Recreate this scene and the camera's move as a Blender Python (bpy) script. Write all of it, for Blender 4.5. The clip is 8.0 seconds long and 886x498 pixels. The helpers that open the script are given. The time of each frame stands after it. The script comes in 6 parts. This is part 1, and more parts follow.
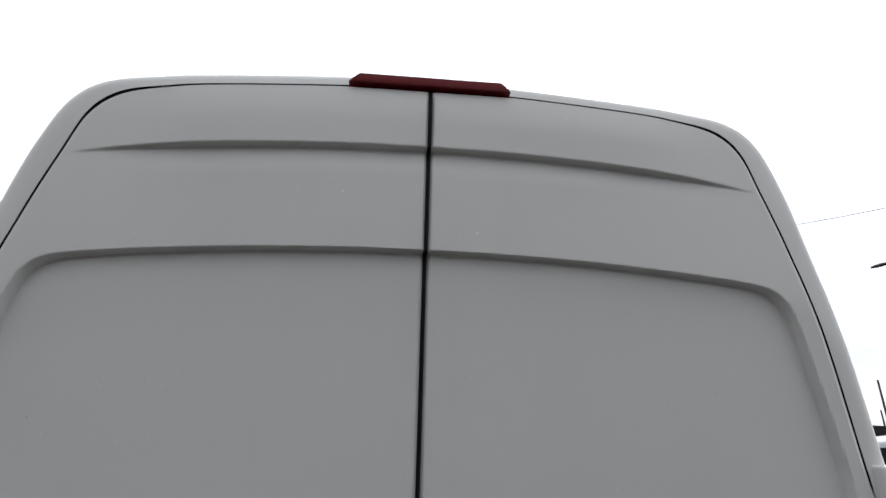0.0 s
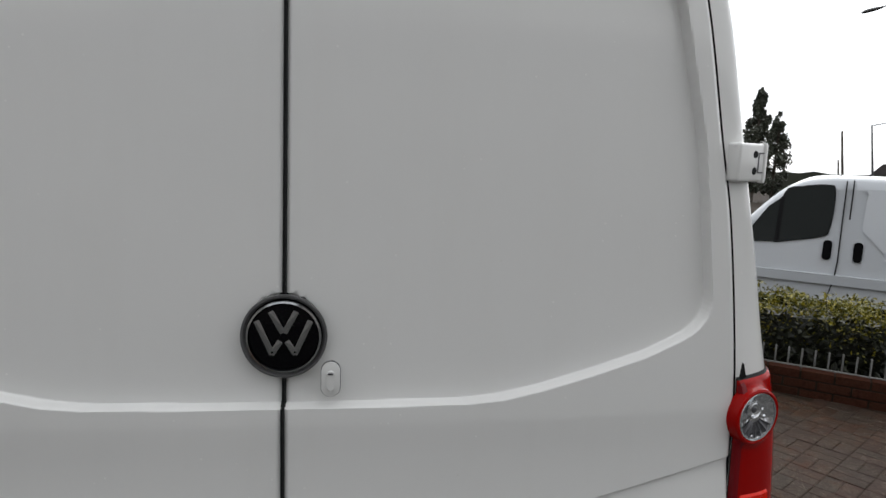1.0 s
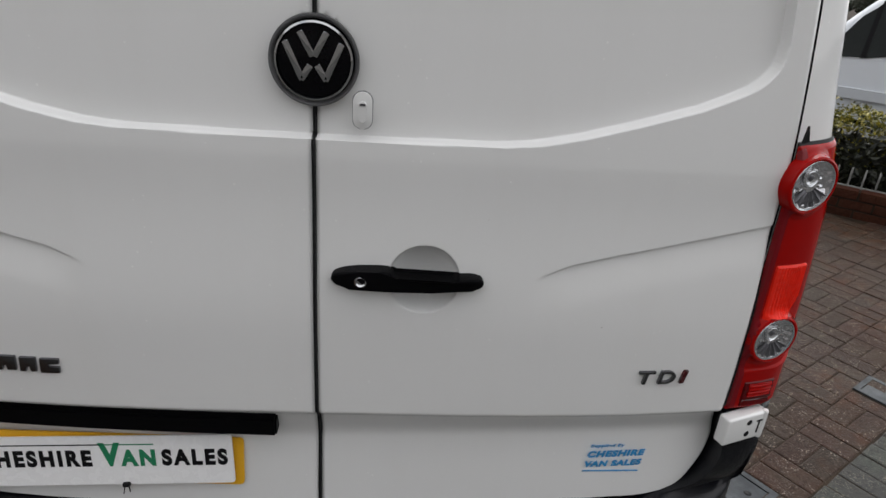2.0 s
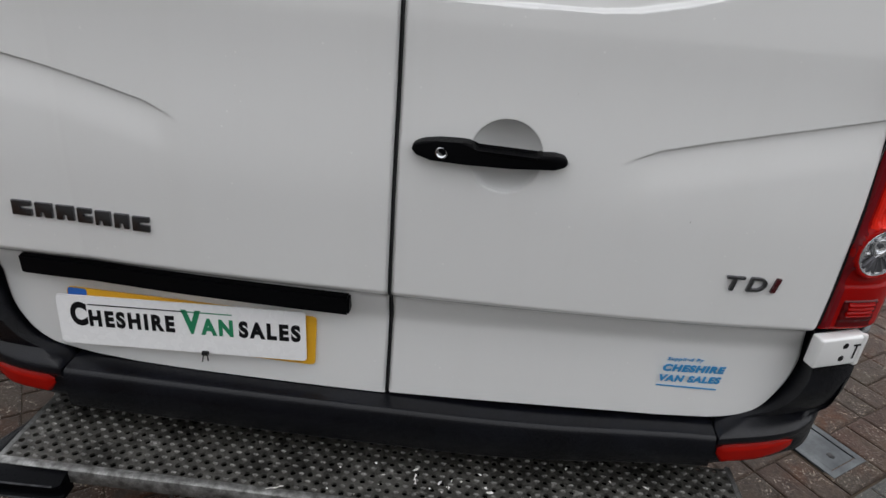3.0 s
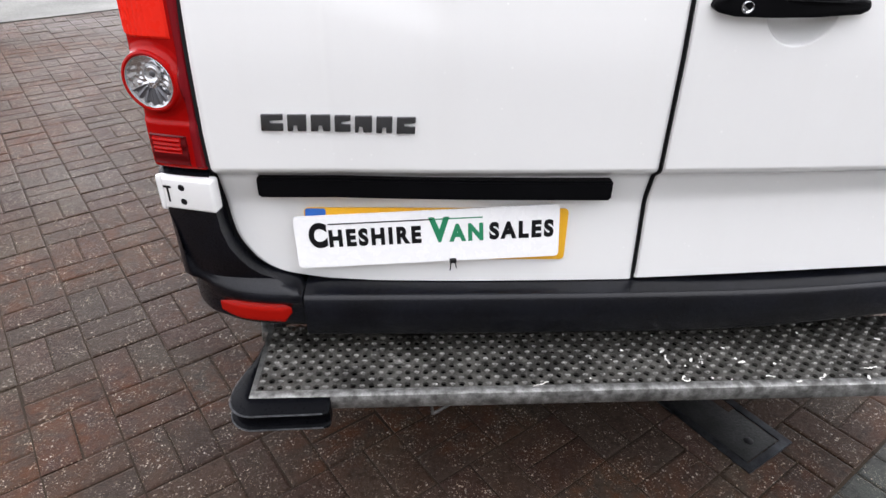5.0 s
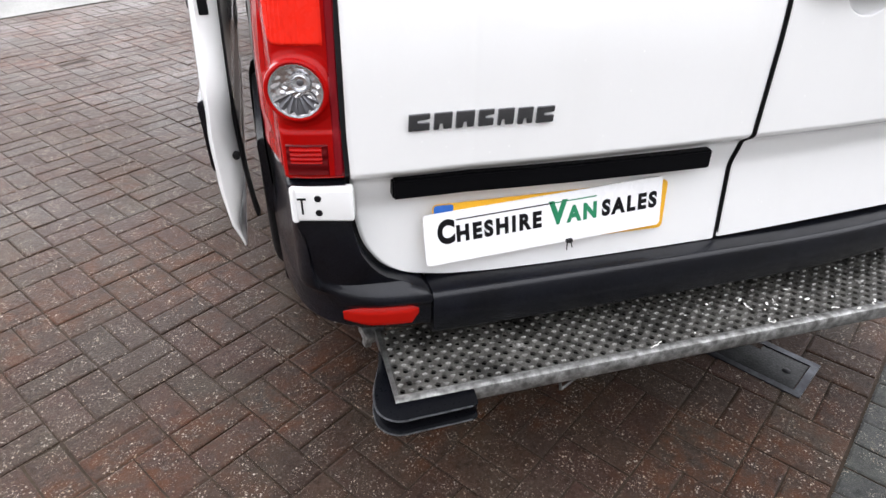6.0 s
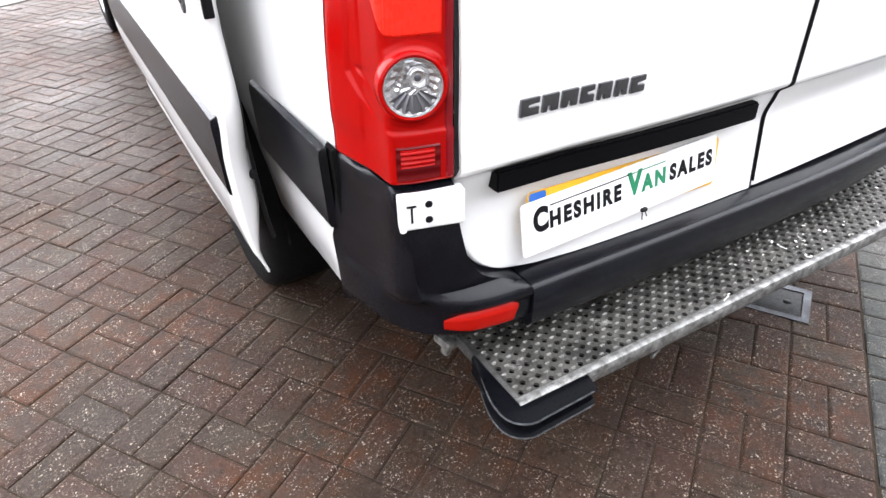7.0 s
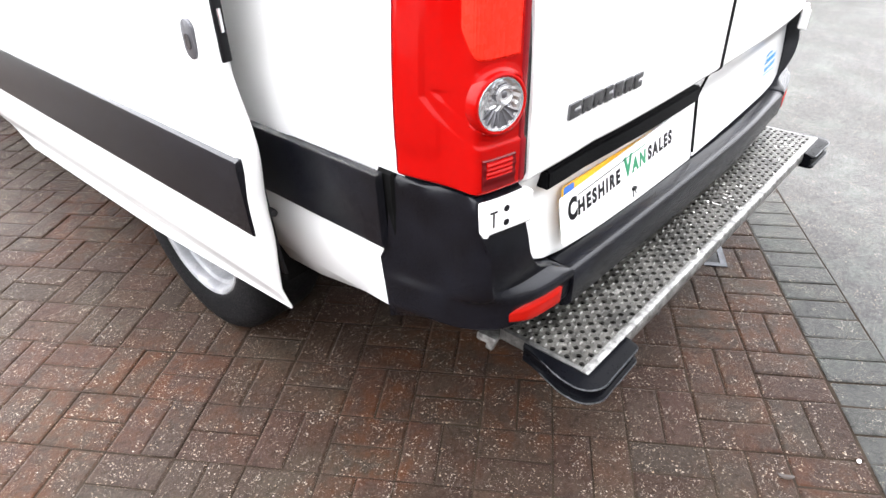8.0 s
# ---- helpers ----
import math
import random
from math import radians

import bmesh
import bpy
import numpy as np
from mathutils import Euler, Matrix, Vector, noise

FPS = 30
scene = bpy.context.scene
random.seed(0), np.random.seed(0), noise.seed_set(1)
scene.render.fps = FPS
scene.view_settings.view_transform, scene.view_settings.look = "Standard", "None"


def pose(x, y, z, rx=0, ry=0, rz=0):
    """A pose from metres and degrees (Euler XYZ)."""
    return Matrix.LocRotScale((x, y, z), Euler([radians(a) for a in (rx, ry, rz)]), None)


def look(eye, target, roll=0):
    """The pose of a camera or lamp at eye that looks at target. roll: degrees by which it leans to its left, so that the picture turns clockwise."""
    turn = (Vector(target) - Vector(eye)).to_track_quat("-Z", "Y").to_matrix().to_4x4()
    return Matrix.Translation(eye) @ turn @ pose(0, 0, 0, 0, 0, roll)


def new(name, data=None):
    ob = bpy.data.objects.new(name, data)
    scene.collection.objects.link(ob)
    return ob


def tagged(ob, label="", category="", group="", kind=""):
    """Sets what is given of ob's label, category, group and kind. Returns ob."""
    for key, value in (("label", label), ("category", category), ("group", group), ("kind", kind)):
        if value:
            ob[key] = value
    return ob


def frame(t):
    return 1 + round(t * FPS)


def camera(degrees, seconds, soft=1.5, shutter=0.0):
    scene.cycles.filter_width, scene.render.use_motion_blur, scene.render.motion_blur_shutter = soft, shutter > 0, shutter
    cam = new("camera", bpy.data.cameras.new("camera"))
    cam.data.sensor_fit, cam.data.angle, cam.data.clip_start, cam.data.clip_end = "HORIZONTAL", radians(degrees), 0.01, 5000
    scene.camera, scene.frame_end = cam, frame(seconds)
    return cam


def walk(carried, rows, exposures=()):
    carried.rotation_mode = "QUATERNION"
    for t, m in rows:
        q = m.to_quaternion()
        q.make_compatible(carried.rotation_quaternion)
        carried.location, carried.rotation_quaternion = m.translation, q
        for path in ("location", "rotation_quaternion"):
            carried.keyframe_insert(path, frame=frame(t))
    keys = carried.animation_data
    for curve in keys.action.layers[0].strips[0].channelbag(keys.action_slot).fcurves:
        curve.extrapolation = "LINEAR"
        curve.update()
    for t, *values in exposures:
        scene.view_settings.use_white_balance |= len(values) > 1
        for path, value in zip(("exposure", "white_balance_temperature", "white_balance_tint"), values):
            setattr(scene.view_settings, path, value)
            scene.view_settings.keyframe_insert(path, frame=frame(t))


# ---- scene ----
cam = camera(69.03, 8.0)
PATH = [
    (0.0, -0.0678, -0.9904, 1.8627, 103.329, -1.582, -5.645),
    (0.5, 0.0391, -1.0168, 1.8333, 93.380, -2.917, -9.694),
    (0.8, 0.0841, -0.9997, 1.7892, 85.539, -2.226, -8.750),
    (1.0, 0.1095, -1.0024, 1.7471, 81.304, -2.027, -7.685),
    (1.2, 0.1146, -0.9870, 1.7187, 76.274, -2.399, -6.704),
    (1.5, 0.1406, -0.9839, 1.6994, 71.398, -3.185, -3.769),
    (2.0, 0.1369, -0.9880, 1.6160, 64.720, -3.930, -2.700),
    (2.2, 0.1298, -1.0000, 1.5720, 62.340, -4.647, -2.580),
    (3.3, 0.1426, -1.0612, 1.4208, 62.450, -2.937, 6.958),
    (3.5, 0.1153, -1.0797, 1.4063, 57.923, -1.361, 6.611),
    (4.0, -0.0458, -1.1722, 1.3693, 57.042, -0.323, 4.409),
    (4.5, -0.2348, -1.1502, 1.3418, 57.120, -1.891, 4.055),
    (5.0, -0.4506, -1.0826, 1.3157, 57.642, -0.532, -2.321),
    (5.2, -0.5362, -1.0629, 1.3305, 57.492, -0.630, -2.581),
    (6.3, -1.0841, -1.0035, 1.3133, 56.849, -0.170, -20.974),
    (6.5, -1.1596, -0.9526, 1.2966, 56.710, 0.032, -23.581),
    (7.0, -1.3274, -0.8003, 1.2952, 56.086, 0.958, -30.515),
    (7.5, -1.5039, -0.6885, 1.3018, 56.572, -0.490, -41.404),
    (8.0, -1.7138, -0.5910, 1.3443, 56.805, 1.332, -48.305),
]
EXPOSURES = [(0.0, -0.42, 6500, 10), (0.5, -1.05, 6350, 10), (1.0, -0.03, 6650, 9), (1.5, 0.05, 6750, 8), (2.0, 0.18, 6700, 11), (2.2, 0.32, 6650, 10), (3.3, 0.42, 6600, 12),
             (3.5, 0.62, 6620, 17), (4.0, 1.45, 6540, 15), (5.0, 1.47, 6520, 14), (6.5, 1.92, 6500, 13), (7.0, 2.17, 6480, 13), (7.5, 2.27, 6520, 12), (8.0, 2.50, 6600, 12)]
walk(cam, [(t, pose(*p)) for t, *p in PATH], EXPOSURES)

# ---- overcast daylight ----
SUN_EL, SUN_AZ = radians(52), radians(22)
world = bpy.data.worlds.new("overcast_sky")
scene.world = world
world.use_nodes = True
wn, wl = world.node_tree.nodes, world.node_tree.links
wn.clear()
sky = wn.new("ShaderNodeTexSky")
sky.sky_type, sky.sun_disc, sky.sun_elevation, sky.sun_rotation = "NISHITA", False, SUN_EL, SUN_AZ
sky.air_density, sky.dust_density = 1.0, 4.0
pale = wn.new("ShaderNodeHueSaturation")
pale.inputs["Saturation"].default_value, pale.inputs["Value"].default_value = 0.12, 1.0
coord = wn.new("ShaderNodeTexCoord")
stretch = wn.new("ShaderNodeMapping")
stretch.inputs["Scale"].default_value = (1.0, 1.0, 2.6)
cloud = wn.new("ShaderNodeTexNoise")
cloud.inputs["Scale"].default_value, cloud.inputs["Detail"].default_value, cloud.inputs["Roughness"].default_value = 2.6, 6.0, 0.5
ramp = wn.new("ShaderNodeValToRGB")
ramp.color_ramp.elements[0].position, ramp.color_ramp.elements[0].color = 0.34, (0.64, 0.67, 0.72, 1)
ramp.color_ramp.elements[1].position, ramp.color_ramp.elements[1].color = 0.58, (1.0, 1.0, 1.0, 1)
layer = wn.new("ShaderNodeMix")
layer.data_type, layer.blend_type = "RGBA", "MIX"
layer.inputs[0].default_value = 0.6
flat = wn.new("ShaderNodeMix")
flat.data_type, flat.blend_type = "RGBA", "MULTIPLY"
flat.inputs[0].default_value = 1.0
bg = wn.new("ShaderNodeBackground")
bg.inputs["Strength"].default_value = 0.125
out = wn.new("ShaderNodeOutputWorld")
wl.new(coord.outputs["Generated"], stretch.inputs["Vector"])
wl.new(stretch.outputs["Vector"], cloud.inputs["Vector"])
wl.new(cloud.outputs["Fac"], ramp.inputs["Fac"])
wl.new(sky.outputs["Color"], pale.inputs["Color"])
wl.new(pale.outputs["Color"], layer.inputs[6])
layer.inputs[7].default_value = (10.5, 10.7, 11.0, 1)   # even cloud layer over the sky
# clouds brighter towards the hidden sun
toward = wn.new("ShaderNodeVectorMath")
toward.operation = "DOT_PRODUCT"
toward.inputs[1].default_value = (math.sin(SUN_AZ) * math.cos(SUN_EL), math.cos(SUN_AZ) * math.cos(SUN_EL), math.sin(SUN_EL))
wl.new(coord.outputs["Generated"], toward.inputs[0])
swell = wn.new("ShaderNodeMapRange")
for slot, value in (("From Min", -0.6), ("From Max", 1.0), ("To Min", 0.50), ("To Max", 2.1)):
    swell.inputs[slot].default_value = value
wl.new(toward.outputs["Value"], swell.inputs["Value"])
lit = wn.new("ShaderNodeVectorMath")
lit.operation = "SCALE"
wl.new(layer.outputs[2], lit.inputs[0])
wl.new(swell.outputs["Result"], lit.inputs["Scale"])
wl.new(lit.outputs["Vector"], flat.inputs[6])
wl.new(ramp.outputs["Color"], flat.inputs[7])
wl.new(flat.outputs[2], bg.inputs["Color"])
wl.new(bg.outputs["Background"], out.inputs["Surface"])

sun_data = bpy.data.lights.new("sun", "SUN")
sun_data.energy, sun_data.angle, sun_data.color = 0.6, radians(30), (1.0, 0.97, 0.93)
sun = new("sun", sun_data)
sun.matrix_world = look((0, 0, 30), (-30 * math.sin(SUN_AZ) / math.tan(SUN_EL), -30 * math.cos(SUN_AZ) / math.tan(SUN_EL), 0))
# ---- materials ----
def node_mat(name):
    m = bpy.data.materials.new(name)
    m.use_nodes = True
    n, l = m.node_tree.nodes, m.node_tree.links
    return m, n, l, n["Principled BSDF"]


def mixed(n, l, fac, a, b, blend="MIX"):
    mx = n.new("ShaderNodeMix")
    mx.data_type, mx.blend_type = "RGBA", blend
    if isinstance(fac, (int, float)):
        mx.inputs[0].default_value = fac
    else:
        l.new(fac, mx.inputs[0])
    for slot, v in ((6, a), (7, b)):
        if isinstance(v, tuple):
            mx.inputs[slot].default_value = (*v, 1)
        else:
            l.new(v, mx.inputs[slot])
    return mx.outputs[2]


def noise_out(n, l, scale, detail=4.0, rough=0.55, where=None, squash=None):
    g = n.new("ShaderNodeNewGeometry")
    src = g.outputs["Position"]
    if squash:
        mp = n.new("ShaderNodeMapping")
        mp.inputs["Scale"].default_value = squash
        l.new(src, mp.inputs["Vector"])
        src = mp.outputs["Vector"]
    t = n.new("ShaderNodeTexNoise")
    t.inputs["Scale"].default_value, t.inputs["Detail"].default_value, t.inputs["Roughness"].default_value = scale, detail, rough
    l.new(src, t.inputs["Vector"])
    return t.outputs["Fac"]


def stepped(n, l, fac, lo, hi, a=0.0, b=1.0):
    mr = n.new("ShaderNodeMapRange")
    mr.inputs["From Min"].default_value, mr.inputs["From Max"].default_value = lo, hi
    mr.inputs["To Min"].default_value, mr.inputs["To Max"].default_value = a, b
    l.new(fac, mr.inputs["Value"])
    return mr.outputs["Result"]


def bumped(n, l, bsdf, height, strength, distance):
    b = n.new("ShaderNodeBump")
    b.inputs["Strength"].default_value, b.inputs["Distance"].default_value = strength, distance
    l.new(height, b.inputs["Height"])
    l.new(b.outputs["Normal"], bsdf.inputs["Normal"])


def surface(name, light, dark, rough=(0.4, 0.6), coarse=3.0, fine=120.0, metal=0.0, bump=0.0, coat=0.0, grain=0.35, spec=0.5):
    """Two-scale mottled surface: colour between dark and light, roughness in a range."""
    m, n, l, p = node_mat(name)
    big, small = noise_out(n, l, coarse, 5.0), noise_out(n, l, fine, 3.0)
    base = mixed(n, l, stepped(n, l, big, 0.35, 0.65), dark, light)
    mid = tuple(0.5 * (a + b) for a, b in zip(light, dark))
    base = mixed(n, l, stepped(n, l, small, 0.45, 0.75, 0.0, grain), base, tuple(0.6 * c for c in mid))
    l.new(base, p.inputs["Base Color"])
    l.new(stepped(n, l, small, 0.3, 0.7, *rough), p.inputs["Roughness"])
    p.inputs["Metallic"].default_value = metal
    p.inputs["Specular IOR Level"].default_value = spec
    if coat:
        p.inputs["Coat Weight"].default_value, p.inputs["Coat Roughness"].default_value = coat, 0.06
    if bump:
        bumped(n, l, p, small, 0.6, bump)
    return m


def paint_mat(name, tint):
    """Wet white van paint: slight film of dirt, rain specks and a clear coat."""
    m, n, l, p = node_mat(name)
    film = noise_out(n, l, 1.6, 5.0)
    run = noise_out(n, l, 14.0, 4.0, squash=(1, 1, 0.12))
    base = mixed(n, l, stepped(n, l, film, 0.3, 0.7, 0.0, 0.22), tint, tuple(0.86 * c for c in tint))
    base = mixed(n, l, stepped(n, l, run, 0.5, 0.72, 0.0, 0.05), base, (0.55, 0.53, 0.48))
    g = n.new("ShaderNodeNewGeometry")
    vor = n.new("ShaderNodeTexVoronoi")
    vor.inputs["Scale"].default_value = 16.0
    l.new(g.outputs["Position"], vor.inputs["Vector"])
    speck = stepped(n, l, vor.outputs["Distance"], 0.032, 0.022)
    base = mixed(n, l, mul(n, l, speck, stepped(n, l, noise_out(n, l, 7.0), 0.55, 0.62)), base, (0.2, 0.17, 0.13))
    # dried rain drops
    drop = n.new("ShaderNodeTexVoronoi")
    drop.inputs["Scale"].default_value = 42.0
    l.new(g.outputs["Position"], drop.inputs["Vector"])
    dot = stepped(n, l, drop.outputs["Distance"], 0.10, 0.06)
    some = stepped(n, l, noise_out(n, l, 9.0), 0.52, 0.60, 0.0, 0.55)
    base = mixed(n, l, mul(n, l, dot, some), base, (0.90, 0.90, 0.88))
    # a few larger splashes
    splash = n.new("ShaderNodeTexVoronoi")
    splash.inputs["Scale"].default_value = 13.0
    l.new(g.outputs["Position"], splash.inputs["Vector"])
    spot = stepped(n, l, splash.outputs["Distance"], 0.034, 0.022)
    base = mixed(n, l, mul(n, l, spot, stepped(n, l, noise_out(n, l, 5.0), 0.50, 0.56, 0.0, 0.8)), base, (0.93, 0.93, 0.92))
    l.new(base, p.inputs["Base Color"])
    l.new(stepped(n, l, film, 0.3, 0.7, 0.28, 0.4), p.inputs["Roughness"])
    p.inputs["Coat Weight"].default_value, p.inputs["Coat Roughness"].default_value = 0.9, 0.05
    wave = noise_out(n, l, 3.2, 1.0)
    bumped(n, l, p, wave, 0.12, 0.02)
    return m


def mul(n, l, a, b):
    k = n.new("ShaderNodeMath")
    k.operation = "MULTIPLY"
    l.new(a, k.inputs[0])
    l.new(b, k.inputs[1])
    return k.outputs[0]


def brick_mat(name, colours, speckle=0.8, wet=(0.3, 0.55), grit=230.0, wetness=0.06, algae=0.0):
    """Concrete block: tint by piece, pale stone specks, damp patches."""
    m, n, l, p = node_mat(name)
    info, g = n.new("ShaderNodeObjectInfo"), n.new("ShaderNodeNewGeometry")
    add = n.new("ShaderNodeMath")
    add.operation = "ADD"
    l.new(info.outputs["Random"], add.inputs[0])
    l.new(g.outputs["Random Per Island"], add.inputs[1])
    fr = n.new("ShaderNodeMath")
    fr.operation = "FRACT"
    l.new(add.outputs[0], fr.inputs[0])
    ramp = n.new("ShaderNodeValToRGB")
    ramp.color_ramp.interpolation = "LINEAR"
    for i, c in enumerate(colours):
        at = i / (len(colours) - 1)
        e = ramp.color_ramp.elements[i] if i < 2 else ramp.color_ramp.elements.new(at)
        e.position, e.color = at, (*c, 1)
    l.new(fr.outputs[0], ramp.inputs["Fac"])
    damp = stepped(n, l, noise_out(n, l, 1.1, 5.0), 0.35, 0.65)
    moss = stepped(n, l, noise_out(n, l, 4.3, 5.0, 0.6), 0.48, 0.70, 0.0, 0.55)
    base = mixed(n, l, stepped(n, l, damp, 0.0, 1.0, 0.0, 0.45), ramp.outputs["Color"], tuple(0.55 * c for c in colours[0]))
    base = mixed(n, l, moss, base, (1.25 * colours[-1][0], 1.5 * colours[-1][1], 1.35 * colours[-1][2]))
    fine = noise_out(n, l, 90.0, 6.0, 0.7)
    base = mixed(n, l, stepped(n, l, fine, 0.42, 0.7, 0.0, 0.55), base, tuple(1.7 * c for c in colours[-1]))
    base = mixed(n, l, stepped(n, l, noise_out(n, l, 38.0, 5.0, 0.7), 0.5, 0.68, 0.0, 0.6), base, tuple(0.4 * c for c in colours[0]))
    # rusty algae film in wide, soft-edged patches
    rust = mul(n, l, stepped(n, l, noise_out(n, l, 1.7, 4.0, 0.6), 0.46, 0.60), stepped(n, l, noise_out(n, l, 16.0, 5.0, 0.65), 0.42, 0.62, 0.0, algae))
    base = mixed(n, l, rust, base, (1.35 * colours[1][0], 0.95 * colours[1][1], 0.50 * colours[1][2]))
    # stone grains of two sizes, ragged, in clusters
    warp = n.new("ShaderNodeTexNoise")
    warp.inputs["Scale"].default_value, warp.inputs["Detail"].default_value = 260.0, 2.0
    l.new(g.outputs["Position"], warp.inputs["Vector"])
    push = n.new("ShaderNodeVectorMath")
    push.operation = "MULTIPLY_ADD"
    push.inputs[1].default_value = (0.007, 0.007, 0.007)
    l.new(warp.outputs["Color"], push.inputs[0])
    l.new(g.outputs["Position"], push.inputs[2])
    for size, share, k in ((grit, 0.66, 0.85), (grit * 1.9, 0.60, 0.60)):
        vor = n.new("ShaderNodeTexVoronoi")
        vor.inputs["Scale"].default_value, vor.inputs["Randomness"].default_value = size, 1.0
        l.new(push.outputs[0], vor.inputs["Vector"])
        pick = n.new("ShaderNodeSeparateColor")
        l.new(vor.outputs["Color"], pick.inputs[0])
        reach = stepped(n, l, pick.outputs[1], 0.0, 1.0, 0.14, 0.46)
        inside = n.new("ShaderNodeMath")
        inside.operation = "LESS_THAN"
        l.new(vor.outputs["Distance"], inside.inputs[0])
        l.new(reach, inside.inputs[1])
        some = stepped(n, l, pick.outputs[0], share, share + 0.18)
        patchy = stepped(n, l, noise_out(n, l, 13.0, 4.0, 0.65), 0.42, 0.58, 0.06, speckle * k)
        tone = mixed(n, l, pick.outputs[2], (0.30, 0.225, 0.155), (0.42, 0.385, 0.345))
        base = mixed(n, l, mul(n, l, mul(n, l, inside.outputs[0], some), patchy), base, tone)
    l.new(base, p.inputs["Base Color"])
    l.new(stepped(n, l, damp, 0.0, 1.0, wet[1], wet[0]), p.inputs["Roughness"])
    p.inputs["Specular IOR Level"].default_value = wetness
    bumped(n, l, p, fine, 0.7, 0.004)
    return m


def glossy(name, colour, rough=0.1, metal=0.0, transmission=0.0, coat=0.0, spec=0.5):
    m, n, l, p = node_mat(name)
    film = noise_out(n, l, 40.0, 4.0)
    l.new(mixed(n, l, stepped(n, l, film, 0.35, 0.75, 0.0, 0.3), colour, tuple(0.75 * c for c in colour)), p.inputs["Base Color"])
    l.new(stepped(n, l, film, 0.3, 0.7, rough, rough * 1.6 + 0.02), p.inputs["Roughness"])
    p.inputs["Metallic"].default_value, p.inputs["Transmission Weight"].default_value = metal, transmission
    p.inputs["Coat Weight"].default_value, p.inputs["Specular IOR Level"].default_value = coat, spec
    return m


def leaf_mat(name, colours):
    m, n, l, p = node_mat(name)
    g = n.new("ShaderNodeNewGeometry")
    ramp = n.new("ShaderNodeValToRGB")
    for i, c in enumerate(colours):
        e = ramp.color_ramp.elements[i] if i < 2 else ramp.color_ramp.elements.new(i / (len(colours) - 1))
        e.position, e.color = i / (len(colours) - 1), (*c, 1)
    l.new(g.outputs["Random Per Island"], ramp.inputs["Fac"])
    l.new(mixed(n, l, stepped(n, l, noise_out(n, l, 30.0), 0.4, 0.7, 0.0, 0.4), ramp.outputs["Color"], tuple(0.5 * c for c in colours[0])), p.inputs["Base Color"])
    p.inputs["Roughness"].default_value = 0.5
    return m


WHITE = paint_mat("white_van_paint", (0.76, 0.76, 0.75))
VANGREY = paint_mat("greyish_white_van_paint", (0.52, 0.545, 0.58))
PLASTIC = surface("black_grained_plastic", (0.0036, 0.0036, 0.0044), (0.0022, 0.0022, 0.0027), (0.36, 0.5), 4.0, 700.0, bump=0.0005, spec=0.05)
GREYPLASTIC = surface("dark_grey_plastic", (0.0044, 0.0050, 0.0078), (0.0020, 0.0022, 0.0036), (0.20, 0.36), 14.0, 900.0, bump=0.0002, spec=0.28)
RUBBER = surface("black_rubber", (0.009, 0.009, 0.010), (0.005, 0.005, 0.0055), (0.5, 0.7), 8.0, 200.0, bump=0.0006, spec=0.25)
GLOSSBLACK = surface("wet_black_rubber", (0.0026, 0.0029, 0.0040), (0.0013, 0.0015, 0.0021), (0.24, 0.42), 9.0, 150.0, bump=0.0002, spec=0.04)
TYRE = surface("tyre_rubber", (0.0072, 0.0072, 0.008), (0.0042, 0.0042, 0.0046), (0.5, 0.75), 10.0, 160.0, bump=0.001, spec=0.10)
CHROME = glossy("worn_chrome", (0.62, 0.63, 0.65), 0.07, metal=1.0)
# darker copy of the chrome, a dark reflection put into its base colour
EMBLEMCHROME = glossy("shaded_chrome", (0.50, 0.505, 0.52), 0.07, metal=1.0)
DARKCHROME = glossy("dark_chrome", (0.16, 0.16, 0.17), 0.16, metal=1.0)
WORNEDGE = surface("bright_worn_steel", (0.33, 0.33, 0.32), (0.085, 0.083, 0.078), (0.28, 0.5), 45.0, 260.0, metal=0.6, bump=0.0008, grain=0.6)
GALV = surface("galvanised_steel", (0.20, 0.20, 0.195), (0.05, 0.049, 0.046), (0.32, 0.55), 22.0, 260.0, metal=0.75, bump=0.0008, grain=0.6)
def deck_mat(name):
    """Dull galvanised tread: grey-brown film, black grime in patches, pale scuffs."""
    m, n, l, p = node_mat(name)
    base = mixed(n, l, stepped(n, l, noise_out(n, l, 30.0, 5.0, 0.65), 0.35, 0.65), (0.044, 0.042, 0.037), (0.120, 0.115, 0.104))
    base = mixed(n, l, stepped(n, l, noise_out(n, l, 8.0, 6.0, 0.7), 0.52, 0.60, 0.0, 0.72), base, (0.016, 0.015, 0.013))
    base = mixed(n, l, stepped(n, l, noise_out(n, l, 13.0, 6.0, 0.75, None, (1.0, 1.3, 1.0)), 0.60, 0.68, 0.0, 0.75), base, (0.32, 0.31, 0.29))
    grain = noise_out(n, l, 320.0, 3.0)
    base = mixed(n, l, stepped(n, l, grain, 0.45, 0.75, 0.0, 0.5), base, (0.03, 0.03, 0.028))
    l.new(base, p.inputs["Base Color"])
    l.new(stepped(n, l, grain, 0.3, 0.7, 0.38, 0.62), p.inputs["Roughness"])
    p.inputs["Metallic"].default_value = 0.45
    bumped(n, l, p, grain, 0.5, 0.001)
    return m


